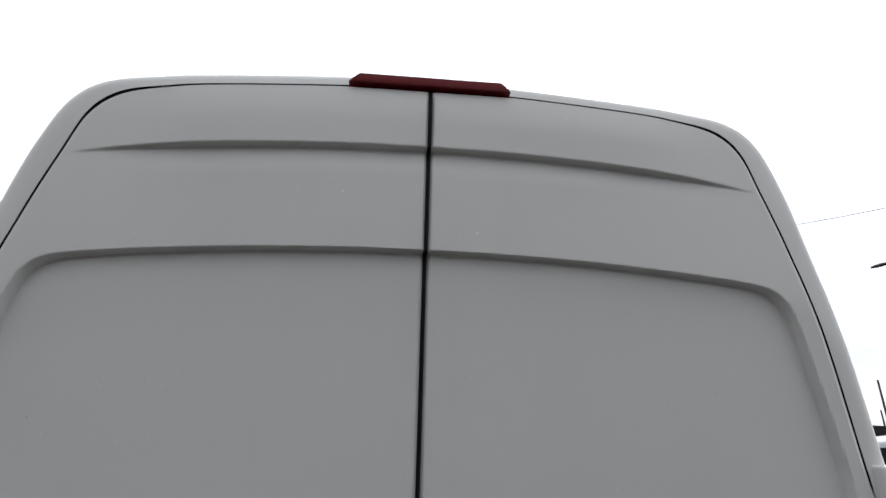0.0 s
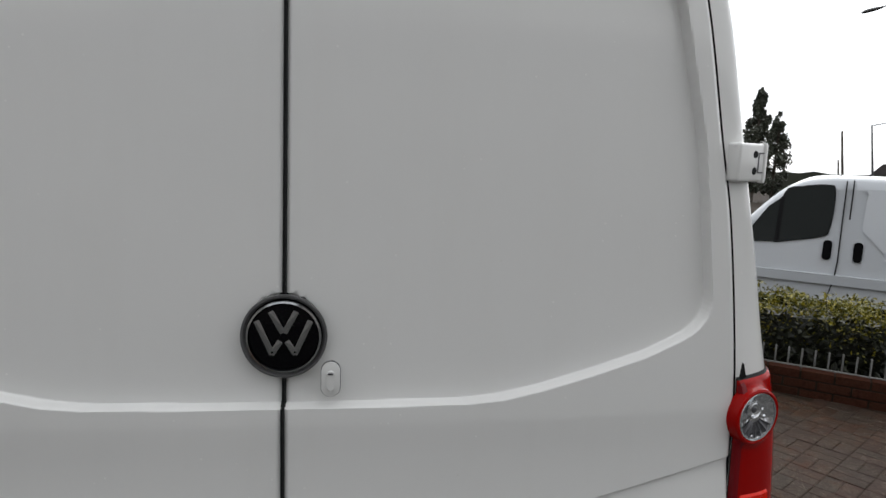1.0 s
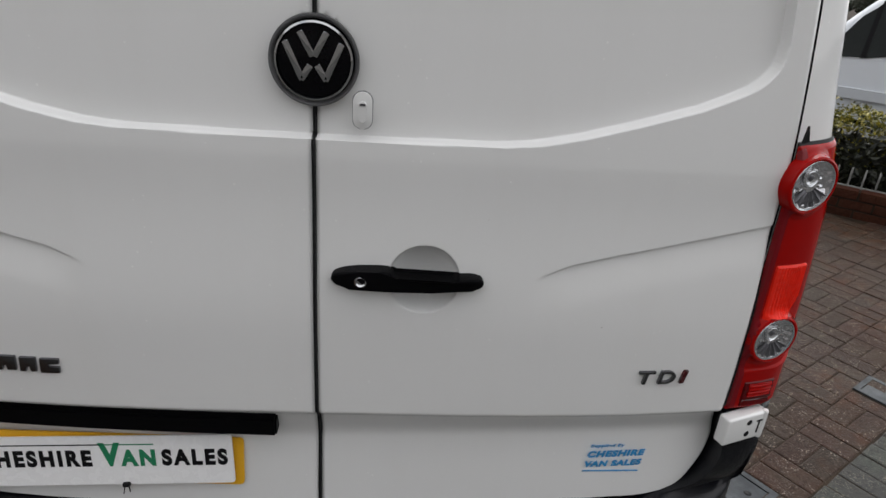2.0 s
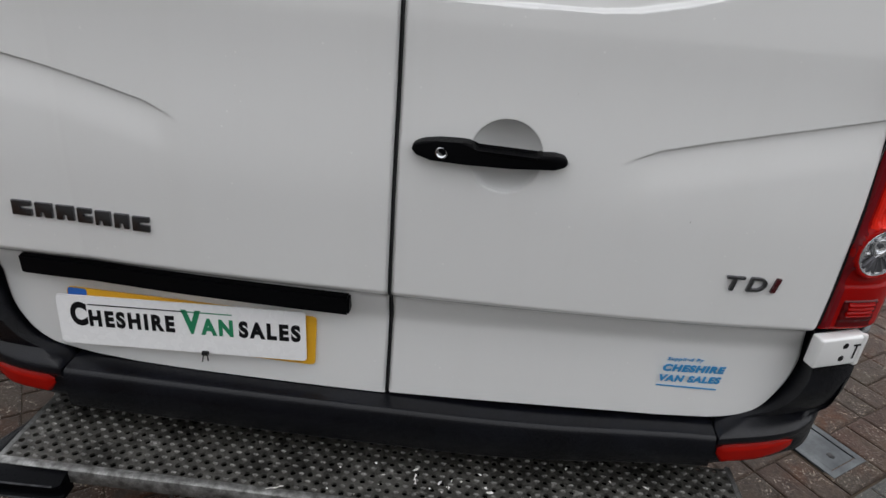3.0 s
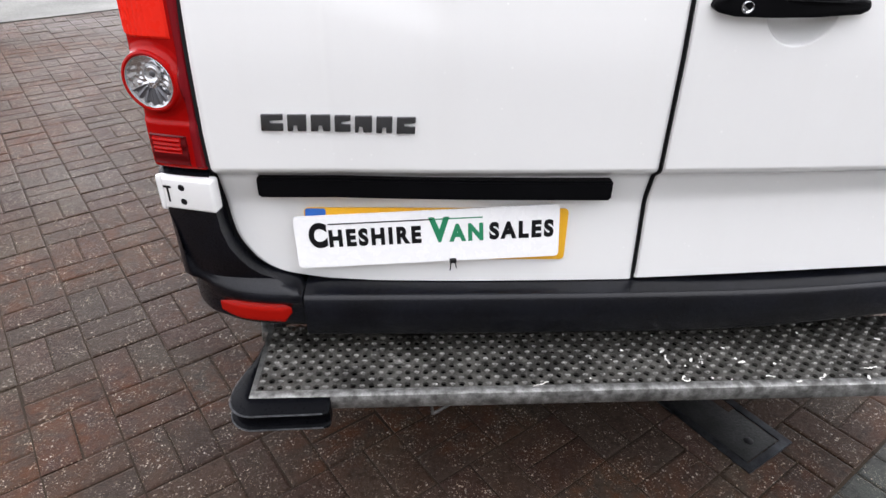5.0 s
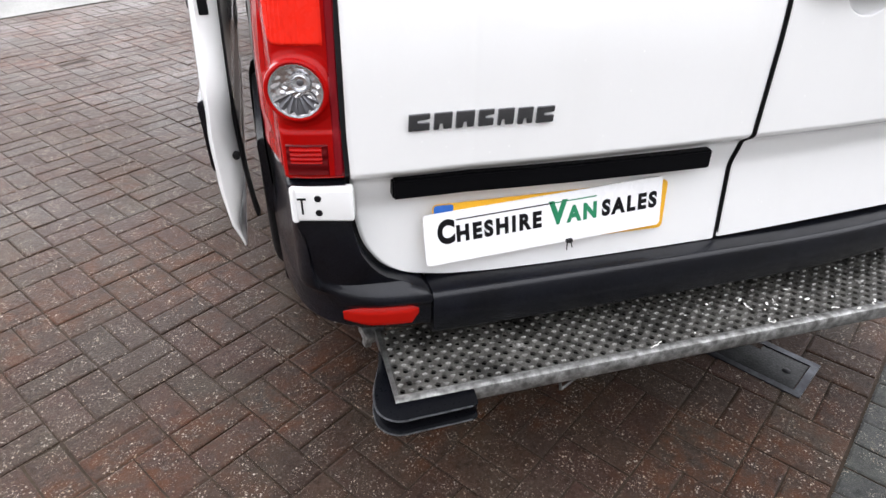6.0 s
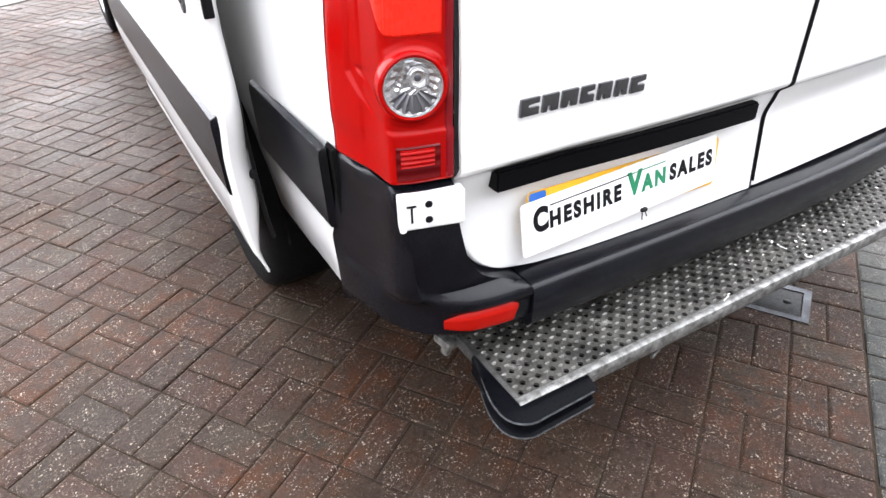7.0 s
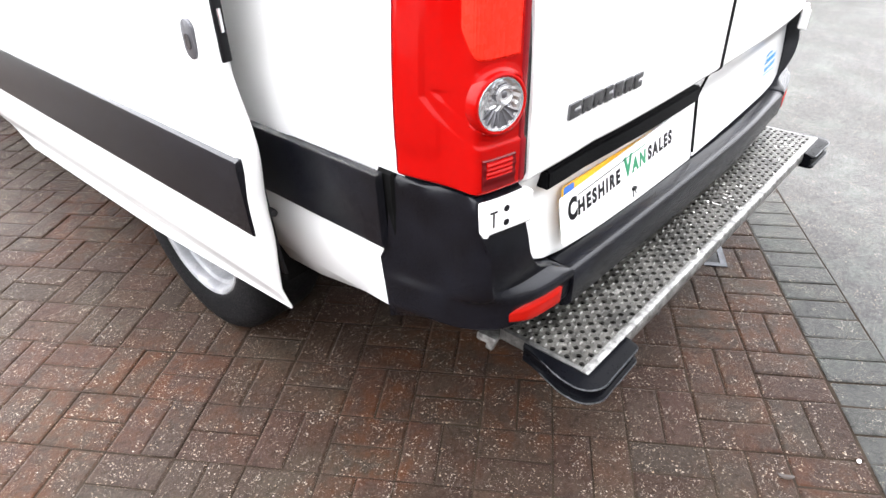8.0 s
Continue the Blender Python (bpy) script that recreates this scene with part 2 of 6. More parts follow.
STUD = surface("worn_bright_stud", (0.22, 0.215, 0.20), (0.05, 0.048, 0.045), (0.3, 0.5), 60.0, 300.0, metal=0.4, bump=0.0006)
DECK = deck_mat("grimy_galvanised_tread")
SILVER = surface("silver_wheel_paint", (0.46, 0.465, 0.475), (0.26, 0.265, 0.275), (0.3, 0.45), 12.0, 300.0, metal=0.6)
REDLENS = glossy("red_lamp_plastic", (0.310, 0.0024, 0.0018), 0.05, spec=0.13)
DARKRED = glossy("dark_red_lamp_plastic", (0.085, 0.002, 0.003), 0.12, spec=0.2)
MAROON = glossy("maroon_lamp_plastic", (0.17, 0.004, 0.008), 0.12, spec=0.3)
AMBERRED = glossy("orange_red_lamp_plastic", (0.80, 0.022, 0.010), 0.2, spec=0.2)
# rubber rim colour: wear together with a painted wet highlight
WORNGLINT = surface("worn_rubber_edge_glint", (0.055, 0.057, 0.062), (0.010, 0.011, 0.013), (0.3, 0.5), 60.0, 300.0, spec=0.3)
REFLECTOR = glossy("red_reflector_plastic", (0.30, 0.0065, 0.0035), 0.12, spec=0.10)
CLEAR = glossy("silvered_lamp_bowl", (0.62, 0.63, 0.65), 0.14, metal=0.85)
BOWL = glossy("silvered_lamp_facets", (0.66, 0.66, 0.68), 0.10, metal=0.9)
LAMPGREY = glossy("grey_lamp_facet", (0.115, 0.115, 0.125), 0.25, metal=0.6)
PLATEWHITE = glossy("white_plate_acrylic", (0.84, 0.84, 0.84), 0.2)
PLATEYELLOW = glossy("yellow_plate_acrylic", (0.80, 0.42, 0.02), 0.25)
BLUE = glossy("blue_plate_strip", (0.02, 0.12, 0.45), 0.3)
STICKERBLUE = glossy("blue_vinyl", (0.04, 0.30, 0.62), 0.4)
# grey that stands for the shade in the white recess round the emblem
SEATSHADE = surface("emblem_recess_shade", (0.11, 0.11, 0.112), (0.075, 0.075, 0.078), (0.4, 0.6), 20.0, 300.0)
PIANO = glossy("piano_black", (0.003, 0.003, 0.004), 0.06, spec=0.12)
INK = glossy("black_print", (0.006, 0.006, 0.007), 0.35, spec=0.12)
GREENINK = glossy("green_print", (0.01, 0.20, 0.09), 0.35)
REDINK = glossy("dark_red_enamel", (0.055, 0.004, 0.006), 0.2)
DARK = surface("dark_underbody", (0.006, 0.006, 0.006), (0.003, 0.003, 0.003), (0.7, 0.9), 6.0, 80.0, spec=0.05)
GLASS = glossy("dark_tinted_glass", (0.017, 0.020, 0.020), 0.03, spec=0.10)
PAVER = brick_mat("red_brown_paving_block", ((0.0215, 0.0122, 0.0092), (0.0375, 0.0195, 0.0150), (0.0245, 0.0192, 0.0152), (0.0345, 0.0194, 0.0130), (0.0255, 0.0148, 0.0112), (0.0300, 0.0213, 0.0164)), speckle=0.72, wet=(0.36, 0.6), grit=150.0, algae=0.7)
GREYPAVER = brick_mat("blue_grey_paving_block", ((0.027, 0.028, 0.027), (0.042, 0.043, 0.041), (0.034, 0.034, 0.031)), speckle=0.7)
WALLBRICK = brick_mat("orange_red_wall_brick", ((0.030, 0.0105, 0.0065), (0.052, 0.0175, 0.0100), (0.040, 0.0145, 0.0088)), speckle=0.1, wet=(0.6, 0.85))
MORTAR = surface("sandy_joint", (0.032, 0.023, 0.016), (0.018, 0.0130, 0.0096), (0.7, 0.95), 5.0, 90.0, bump=0.004, spec=0.08)
TARMAC = brick_mat("pale_worn_tarmac", ((0.044, 0.044, 0.043), (0.060, 0.059, 0.057)), speckle=0.5, wet=(0.45, 0.7), grit=150.0)
CONCRETE = surface("pale_concrete", (0.15, 0.15, 0.142), (0.10, 0.10, 0.096), (0.6, 0.85), 1.5, 60.0, bump=0.003, spec=0.1)
IRON = surface("dirty_cast_iron", (0.020, 0.0205, 0.021), (0.008, 0.008, 0.008), (0.4, 0.65), 14.0, 160.0, metal=0.2, bump=0.002, spec=0.2)
WETSTEEL = surface("wet_dark_steel_cover", (0.060, 0.064, 0.072), (0.020, 0.021, 0.024), (0.28, 0.46), 18.0, 160.0, metal=0.9, bump=0.0006, grain=0.6)
COVERMETAL = surface("grey_cast_cover", (0.070, 0.077, 0.082), (0.030, 0.034, 0.038), (0.45, 0.65), 9.0, 180.0, metal=0.1, bump=0.001, spec=0.12)
HEDGE = leaf_mat("golden_privet_leaf", ((0.022, 0.030, 0.003), (0.125, 0.120, 0.004), (0.30, 0.245, 0.006), (0.06, 0.070, 0.004)))
# darker copy of the hedge leaf, with the inner shade put into the colour
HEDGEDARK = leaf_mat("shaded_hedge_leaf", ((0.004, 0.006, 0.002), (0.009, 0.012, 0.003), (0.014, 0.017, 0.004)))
TREELEAF = leaf_mat("dark_conifer_leaf", ((0.030, 0.038, 0.026), (0.055, 0.064, 0.042), (0.080, 0.085, 0.058)))
BARK = surface("grey_bark", (0.12, 0.10, 0.08), (0.06, 0.05, 0.04), (0.8, 0.95), 8.0, 60.0, bump=0.01)
PALESTEEL = surface("pale_galvanised_railing", (0.30, 0.30, 0.29), (0.16, 0.16, 0.155), (0.4, 0.6), 6.0, 120.0, metal=0.3)
STEEL = surface("grey_painted_steel", (0.09, 0.092, 0.095), (0.055, 0.057, 0.06), (0.4, 0.6), 3.0, 120.0, metal=0.3)
SLATE = surface("far_roof_slate", (0.07, 0.06, 0.06), (0.045, 0.04, 0.04), (0.7, 0.9), 1.0, 12.0)
FLECK = surface("white_flaked_paint", (0.8, 0.79, 0.76), (0.6, 0.58, 0.54), (0.6, 0.8), 60.0, 400.0)
# ---- building tools ----
def mesh_of(name, verts, faces, smooth=True, sharp=38):
    me = bpy.data.meshes.new(name)
    me.from_pydata([tuple(v) for v in verts], [], [tuple(f) for f in faces])
    me.validate()
    if smooth:
        me.polygons.foreach_set("use_smooth", [True] * len(me.polygons))
        me.set_sharp_from_angle(angle=radians(sharp))
    me.update()
    return me


def from_bm(name, bm, smooth=True, sharp=38):
    bmesh.ops.recalc_face_normals(bm, faces=bm.faces)
    me = bpy.data.meshes.new(name)
    bm.to_mesh(me)
    bm.free()
    if smooth:
        me.polygons.foreach_set("use_smooth", [True] * len(me.polygons))
        me.set_sharp_from_angle(angle=radians(sharp))
    return me


def part(name, mesh, material, parent, label="", m=None):
    """One mesh object under a thing or under a part."""
    if isinstance(mesh, bmesh.types.BMesh):
        mesh = from_bm(name, mesh)
    ob = new(name, mesh)
    if not mesh.materials:
        mesh.materials.append(material)
    ob.parent = parent
    if m is not None:
        ob.matrix_basis = m
    return tagged(ob, label)


def thing(name, label, category, place=None, group="", kind=""):
    ob = new(name)
    ob.empty_display_size = 0.2
    if place is not None:
        ob.matrix_basis = place
    return tagged(ob, label, category, group, kind)


def grid_faces(n, m, at=0, flip=False):
    fs = []
    for i in range(n - 1):
        for j in range(m - 1):
            a, b, c, d = at + i * m + j, at + i * m + j + 1, at + (i + 1) * m + j + 1, at + (i + 1) * m + j
            fs.append((a, d, c, b) if flip else (a, b, c, d))
    return fs


def box(size, centre=(0, 0, 0), bevel=0.0, seg=2, turn=None):
    bm = bmesh.new()
    bmesh.ops.create_cube(bm, size=1.0)
    bmesh.ops.scale(bm, vec=size, verts=bm.verts)
    if bevel:
        bmesh.ops.bevel(bm, geom=bm.edges[:], offset=bevel, segments=seg, profile=0.6, affect="EDGES")
    if turn:
        bmesh.ops.transform(bm, matrix=turn, verts=bm.verts)
    bmesh.ops.translate(bm, vec=centre, verts=bm.verts)
    return bm


def joined(*bms):
    """Several bmeshes as one."""
    bm = bms[0]
    for other in bms[1:]:
        me = bpy.data.meshes.new("piece")
        other.to_mesh(me)
        other.free()
        bm.from_mesh(me)
        bpy.data.meshes.remove(me)
    return bm


def rod(a, b, r0, r1=None, seg=10):
    a, b = Vector(a), Vector(b)
    bm = bmesh.new()
    bmesh.ops.create_cone(bm, cap_ends=True, segments=seg, radius1=r0, radius2=r0 if r1 is None else r1, depth=(b - a).length)
    turn = (b - a).to_track_quat("Z", "Y").to_matrix().to_4x4()
    bmesh.ops.transform(bm, matrix=Matrix.Translation((a + b) / 2) @ turn, verts=bm.verts)
    return bm


def prism(outline, low, high, axis="y", bevel=0.0, seg=2):
    """A 2D outline (x, z) pushed along y, or (x, y) along z, or (y, z) along x."""
    put = {"y": lambda p, h: (p[0], h, p[1]), "z": lambda p, h: (p[0], p[1], h), "x": lambda p, h: (h, p[0], p[1])}[axis]
    bm = bmesh.new()
    lo, hi = [bm.verts.new(put(p, low)) for p in outline], [bm.verts.new(put(p, high)) for p in outline]
    bm.faces.new(lo)
    bm.faces.new(hi[::-1])
    for i in range(len(lo)):
        j = (i + 1) % len(lo)
        bm.faces.new((lo[i], hi[i], hi[j], lo[j]))
    if bevel:
        bmesh.ops.bevel(bm, geom=bm.edges[:], offset=bevel, segments=seg, profile=0.6, affect="EDGES")
    return bm


def rounded(w, h, r, seg=6):
    """Outline of a rounded rectangle round the origin."""
    pts = []
    for cx, cy, a0 in ((w / 2 - r, h / 2 - r, 0), (-w / 2 + r, h / 2 - r, 90), (-w / 2 + r, -h / 2 + r, 180), (w / 2 - r, -h / 2 + r, 270)):
        for k in range(seg + 1):
            a = radians(a0 + 90 * k / seg)
            pts.append((cx + r * math.cos(a), cy + r * math.sin(a)))
    return pts


def lathe(profile, seg=32, axis="x"):
    """A profile of (radius, along) turned round an axis."""
    bm = bmesh.new()
    rings = []
    for r, h in profile:
        ring = []
        for k in range(seg):
            a = 2 * math.pi * k / seg
            c, s = r * math.cos(a), r * math.sin(a)
            ring.append(bm.verts.new({"x": (h, c, s), "y": (c, h, s), "z": (c, s, h)}[axis]))
        rings.append(ring)
    for a, b in zip(rings, rings[1:]):
        for k in range(seg):
            j = (k + 1) % seg
            bm.faces.new((a[k], a[j], b[j], b[k]))
    bmesh.ops.remove_doubles(bm, verts=bm.verts, dist=1e-5)
    return bm


def lettering(body, size, depth=0.0008, bold=0.0, spacing=1.0, shear=0.0):
    """Text in the built-in font as a mesh, left-aligned on its base line."""
    cu = bpy.data.curves.new("lettering", "FONT")
    cu.body, cu.size, cu.extrude, cu.offset, cu.space_character, cu.shear = body, size, depth, bold, spacing, shear
    ob = new("lettering_curve", cu)
    bpy.context.view_layer.update()
    dg = bpy.context.evaluated_depsgraph_get()
    me = bpy.data.meshes.new_from_object(ob.evaluated_get(dg))
    bpy.data.objects.remove(ob)
    bpy.data.curves.remove(cu)
    me.materials.clear()
    return me


def fit_width(me, width, height=None):
    """Scales a lettering mesh to a width (and height) from its left base."""
    co = np.empty(len(me.vertices) * 3)
    me.vertices.foreach_get("co", co)
    co = co.reshape(-1, 3)
    lo, hi = co.min(0), co.max(0)
    k = width / (hi[0] - lo[0])
    co[:, 0] = (co[:, 0] - lo[0]) * k
    co[:, 1] = (co[:, 1] - lo[1]) * (k if height is None else height / (hi[1] - lo[1]))
    me.vertices.foreach_set("co", co.ravel())
    me.update()
    return me


def islands(me):
    """The loose letters of a lettering mesh, each a mesh of its own."""
    bm = bmesh.new()
    bm.from_mesh(me)
    bmesh.ops.remove_doubles(bm, verts=bm.verts, dist=1e-7)
    left, res = set(bm.verts), []
    while left:
        stack, group = [left.pop()], []
        while stack:
            v = stack.pop()
            group.append(v)
            for e in v.link_edges:
                o = e.other_vert(v)
                if o in left:
                    left.discard(o)
                    stack.append(o)
        index = {v: k for k, v in enumerate(group)}
        faces = {f for v in group for f in v.link_faces}
        res.append(mesh_of("letter", [v.co for v in group], [[index[v] for v in f.verts] for f in sorted(faces, key=lambda q: q.index)], smooth=False))
    bm.free()
    res.sort(key=lambda q: min(v.co.x for v in q.vertices))
    return res


UPRIGHT = Matrix(((1, 0, 0, 0), (0, 0, -1, 0), (0, 1, 0, 0), (0, 0, 0, 1)))   # text plane to a face that looks to -y


def smooth(a, b, x):
    t = np.clip((x - a) / (b - a), 0, 1)
    return t * t * (3 - 2 * t)


def spline(pts, per=8):
    """Catmull-Rom through points of any dimension."""
    p = np.array(pts, float)
    p = np.vstack([2 * p[0] - p[1], p, 2 * p[-1] - p[-2]])
    res = []
    for i in range(1, len(p) - 2):
        for k in range(per):
            t = k / per
            a, b, c, d = p[i - 1], p[i], p[i + 1], p[i + 2]
            res.append(0.5 * (2 * b + (c - a) * t + (2 * a - 5 * b + 4 * c - d) * t * t + (3 * b - a - 3 * c + d) * t ** 3))
    res.append(p[-2])
    return np.array(res)


def swept(path, outline, grow=None):
    """An outline (sideways, up) carried along a flat path of (x, y, z); grow scales its sideways reach point by point."""
    path = np.array(path, float)
    rows = []
    for i, q in enumerate(path):
        d = path[min(i + 1, len(path) - 1)] - path[max(i - 1, 0)]
        d /= np.linalg.norm(d)
        side = np.array((d[1], -d[0], 0))
        side /= np.linalg.norm(side)
        rows.append([q + side * a * (1.0 if grow is None else grow[i]) + np.array((0, 0, b)) for a, b in outline])
    n, m = len(rows), len(outline)
    bm = bmesh.new()
    vs = [[bm.verts.new(v) for v in r] for r in rows]
    for i in range(n - 1):
        for j in range(m):
            k = (j + 1) % m
            bm.faces.new((vs[i][j], vs[i][k], vs[i + 1][k], vs[i + 1][j]))
    bm.faces.new(vs[0])
    bm.faces.new(vs[-1][::-1])
    return bm
# ---- ground ----
LAY = radians(34.0)                       # the paving runs at this angle to the van
AX = np.array((math.cos(LAY), math.sin(LAY)))
NX = np.array((-math.sin(LAY), math.cos(LAY)))
NEAR_EDGE, FAR_EDGE = -0.405, 5.965        # paving lies between these two lines
WALL_AT, WALL_DIR = np.array((3.31, 3.40)), np.array((0.80, -0.60))
WALL_N = np.array((0.60, 0.80))


def plan(p, q):
    return AX * p + NX * q


def ground_height(x, y):
    w = (np.array((x, y)) - WALL_AT) @ WALL_N
    return -0.0036 - 0.36 * smooth(0.3, 1.2, w) - 0.012 * max(0.0, w - 6.0)


def make_ground():
    steps = np.concatenate([-np.geomspace(420, 7, 14), np.linspace(-6, 9, 61), np.geomspace(10, 420, 14)])
    vs = [(x, y, ground_height(x, y)) for x in steps for y in steps]
    me = mesh_of("ground", vs, grid_faces(len(steps), len(steps), flip=True))
    me.materials.append(MORTAR)
    ob = new("ground", me)
    return tagged(ob, "dark sandy bedding and open ground reaching the horizon", "ground", kind="structure")


def slab(name, p0, p1, q0, q1, z0, z1, material, label, category):
    outline = [tuple(plan(p, q)) for p, q in ((p0, q0), (p1, q0), (p1, q1), (p0, q1))]
    me = from_bm(name, prism(outline, z0, z1, "z"), smooth=False)
    me.materials.append(material)
    return tagged(new(name, me), label, category, kind="structure")


ground = make_ground()
road = slab("road", -60, 60, -14, NEAR_EDGE - 0.201, -0.2, -0.002, TARMAC, "pale worn tarmac yard with loose stone chips", "road")
far_apron = slab("pavement", -60, 2.6, FAR_EDGE + 0.03, 16, -0.2, 0.004, CONCRETE, "pale wet concrete apron beyond the block paving", "pavement")


def cover(p, q, lp, lq, angle, label, iron):
    """A recessed inspection cover in its frame."""
    base = thing("inspection_cover", label, "manhole cover", Matrix.Translation((p, q, 0)) @ pose(0, 0, 0, 0, 0, angle))
    frame_out = [(-lp / 2, -lq / 2), (lp / 2, -lq / 2), (lp / 2, lq / 2), (-lp / 2, lq / 2)]
    bm = bmesh.new()
    w = 0.022
    ring = [bm.verts.new((x, y, 0.004)) for x, y in frame_out]
    inner = [bm.verts.new((x - math.copysign(w, x), y - math.copysign(w, y), 0.004)) for x, y in frame_out]
    deep = [bm.verts.new((v.co.x, v.co.y, -0.008)) for v in inner]
    foot = [bm.verts.new((v.co.x, v.co.y, -0.02)) for v in ring]
    for i in range(4):
        j = (i + 1) % 4
        bm.faces.new((ring[i], ring[j], inner[j], inner[i]))
        bm.faces.new((inner[i], inner[j], deep[j], deep[i]))
        bm.faces.new((foot[i], foot[j], ring[j], ring[i]))
    part("cover_frame", bm, iron[0], base)
    lid = box((lp - 2 * w - 0.006, lq - 2 * w - 0.006, 0.02), (0, 0, -0.008), 0.003)
    lid = part("cover_lid", lid, iron[1], base)
    part("key_hole", lathe([(0.0, 0.0035), (0.011, 0.0035), (0.013, 0.002)], 12, "z"), INK, lid, "", Matrix.Translation((0.0, -lq * 0.28, 0)))
    return base


COVERS = [(0.361, 0.107, 0.18, 0.30, 31.0), (1.316, 0.655, 0.17, 0.30, 34.0), (2.29, 1.115, 0.17, 0.30, 34.0)]
for cx, cy, lp, lq, turned in COVERS:
    if cx < 1:
        cover(cx, cy, lp, lq, turned, "wet dark steel inspection cover under the step", (WETSTEEL, IRON))
    else:
        cover(cx, cy, lp, lq, turned, "grey metal inspection cover set in the block paving", (COVERMETAL, COVERMETAL))
# ---- the white panel van ----
van = thing("panel_van", "white high-roof panel van with closed rear doors and a step", "van")

# edge of the rear doors (x, z) and outer line of the body (x, z), from the lamp's foot up to the roof's middle
EDGE_BODY = [(0.815, 0.80, 0.972, 0.80), (0.812, 1.0, 0.966, 1.0), (0.808, 1.2, 0.950, 1.2), (0.803, 1.385, 0.922, 1.39),
             (0.778, 1.63, 0.884, 1.63), (0.750, 1.78, 0.856, 1.78), (0.709, 2.0, 0.810, 2.012), (0.662, 2.15, 0.747, 2.172),
             (0.622, 2.255, 0.702, 2.300), (0.588, 2.335, 0.655, 2.392), (0.540, 2.374, 0.590, 2.436), (0.46, 2.390, 0.480, 2.452),
             (0.374, 2.399, 0.380, 2.460), (0.15, 2.412, 0.15, 2.474), (0.0, 2.416, 0.0, 2.478)]
EB = spline(EDGE_BODY, 8)
LOW_EDGE = [(0.30, 0.538), (0.60, 0.541), (0.69, 0.551), (0.743, 0.573), (0.775, 0.606), (0.798, 0.65), (0.809, 0.72), (0.812, 0.79)]
low_pts = spline(LOW_EDGE, 6)
EDGE_Z = np.concatenate([[0.535], low_pts[:, 1], EB[3:, 1]])
EDGE_X = np.concatenate([[0.01], low_pts[:, 0], EB[3:, 0]])


def edge_x(z):
    return float(np.interp(z, EDGE_Z, EDGE_X))


def lean(z):
    return 0.07 * np.maximum(0.0, np.asarray(z) - 1.3)


def door_y(x, z):
    return 0.035 * (np.abs(x) / 0.8) ** 3.0 + lean(z)


SEAM = np.array([(0.0, 1.329), (0.30, 1.331), (0.36, 1.336), (0.43, 1.350), (0.52, 1.374), (0.62, 1.403), (0.70, 1.435), (0.80, 1.49)])
CREASE = np.array([(0.37, 1.087), (0.40, 1.108), (0.44, 1.126), (0.52, 1.146), (0.65, 1.174), (0.80, 1.205)])


def relief(x, z, dish):
    """How far the pressed sheet stands in (+) from the plain door face."""
    ax = np.abs(x)
    # window panel, pressed in
    top = 2.108 - 0.034 * (ax / 0.62) ** 2 - z
    foot = z - np.interp(ax, SEAM[:, 0], SEAM[:, 1])
    side = np.interp(z, [1.40, 1.48, 1.773, 1.987, 2.06], [0.758, 0.748, 0.714, 0.665, 0.645]) - ax
    k = 0.022
    d = -k * np.log(np.exp(-np.clip(top, -1, 1) / k) + np.exp(-np.clip(foot, -1, 1) / k) + np.exp(-np.clip(side, -1, 1) / k))
    r = 0.022 * smooth(-0.0015, 0.0030 + 0.0020 * smooth(0.15, 0.5, ax), d)
    # upper brow
    line = 2.290 - 0.036 * (ax / 0.6) ** 2
    fade = 1 - smooth(0.38, 0.62, ax)
    over = z - line
    r = r - 0.013 * fade * smooth(-0.003, 0.003, over) * (1 - smooth(0.05, 0.18, over))
    r = r + 0.004 * fade * smooth(-0.05, 0.0, over) * (1 - smooth(-0.005, 0.005, over))
    # feature line towards the lamp
    line = np.interp(ax, CREASE[:, 0], CREASE[:, 1])
    fade = smooth(0.372, 0.45, ax)
    under = line - z
    r = r + 0.0055 * fade * smooth(-0.0012, 0.0016, under) * (1 - smooth(0.002, 0.085, under))
    # foot of the door, stepped in
    r = r + 0.014 * np.clip((0.802 - z) / 0.020, 0.0, 1.0) + 0.016 * smooth(0.786, 0.712, z) - 0.1 * np.clip(0.71 - z, 0.0, 0.17) - 0.016 * smooth(1.25, 0.98, z) * smooth(0.772, 0.808, z) + 0.0014 * np.exp(-((z - 0.8025) / 0.0035) ** 2)
    # round seat of the emblem
    rho = np.hypot(x, z - 1.446)
    r = r + 0.012 * smooth(0.0640, 0.0590, rho)
    if dish:
        rho = np.hypot((x - 0.186) / 0.061, (z - 1.093) / 0.062)
        r = r + 0.002 * smooth(1.03, 0.98, rho) + 0.036 * np.maximum(0, 1 - rho ** 2) ** 0.58
    return r


def foot_depth(z):
    """How far the lower door panel stands in at a height."""
    return 0.030 - 0.1 * (0.71 - z)


def raised(x):
    """How far the right end of the door foot stands above the left."""
    return 0.017 * float(smooth(-0.2, 0.55, x))


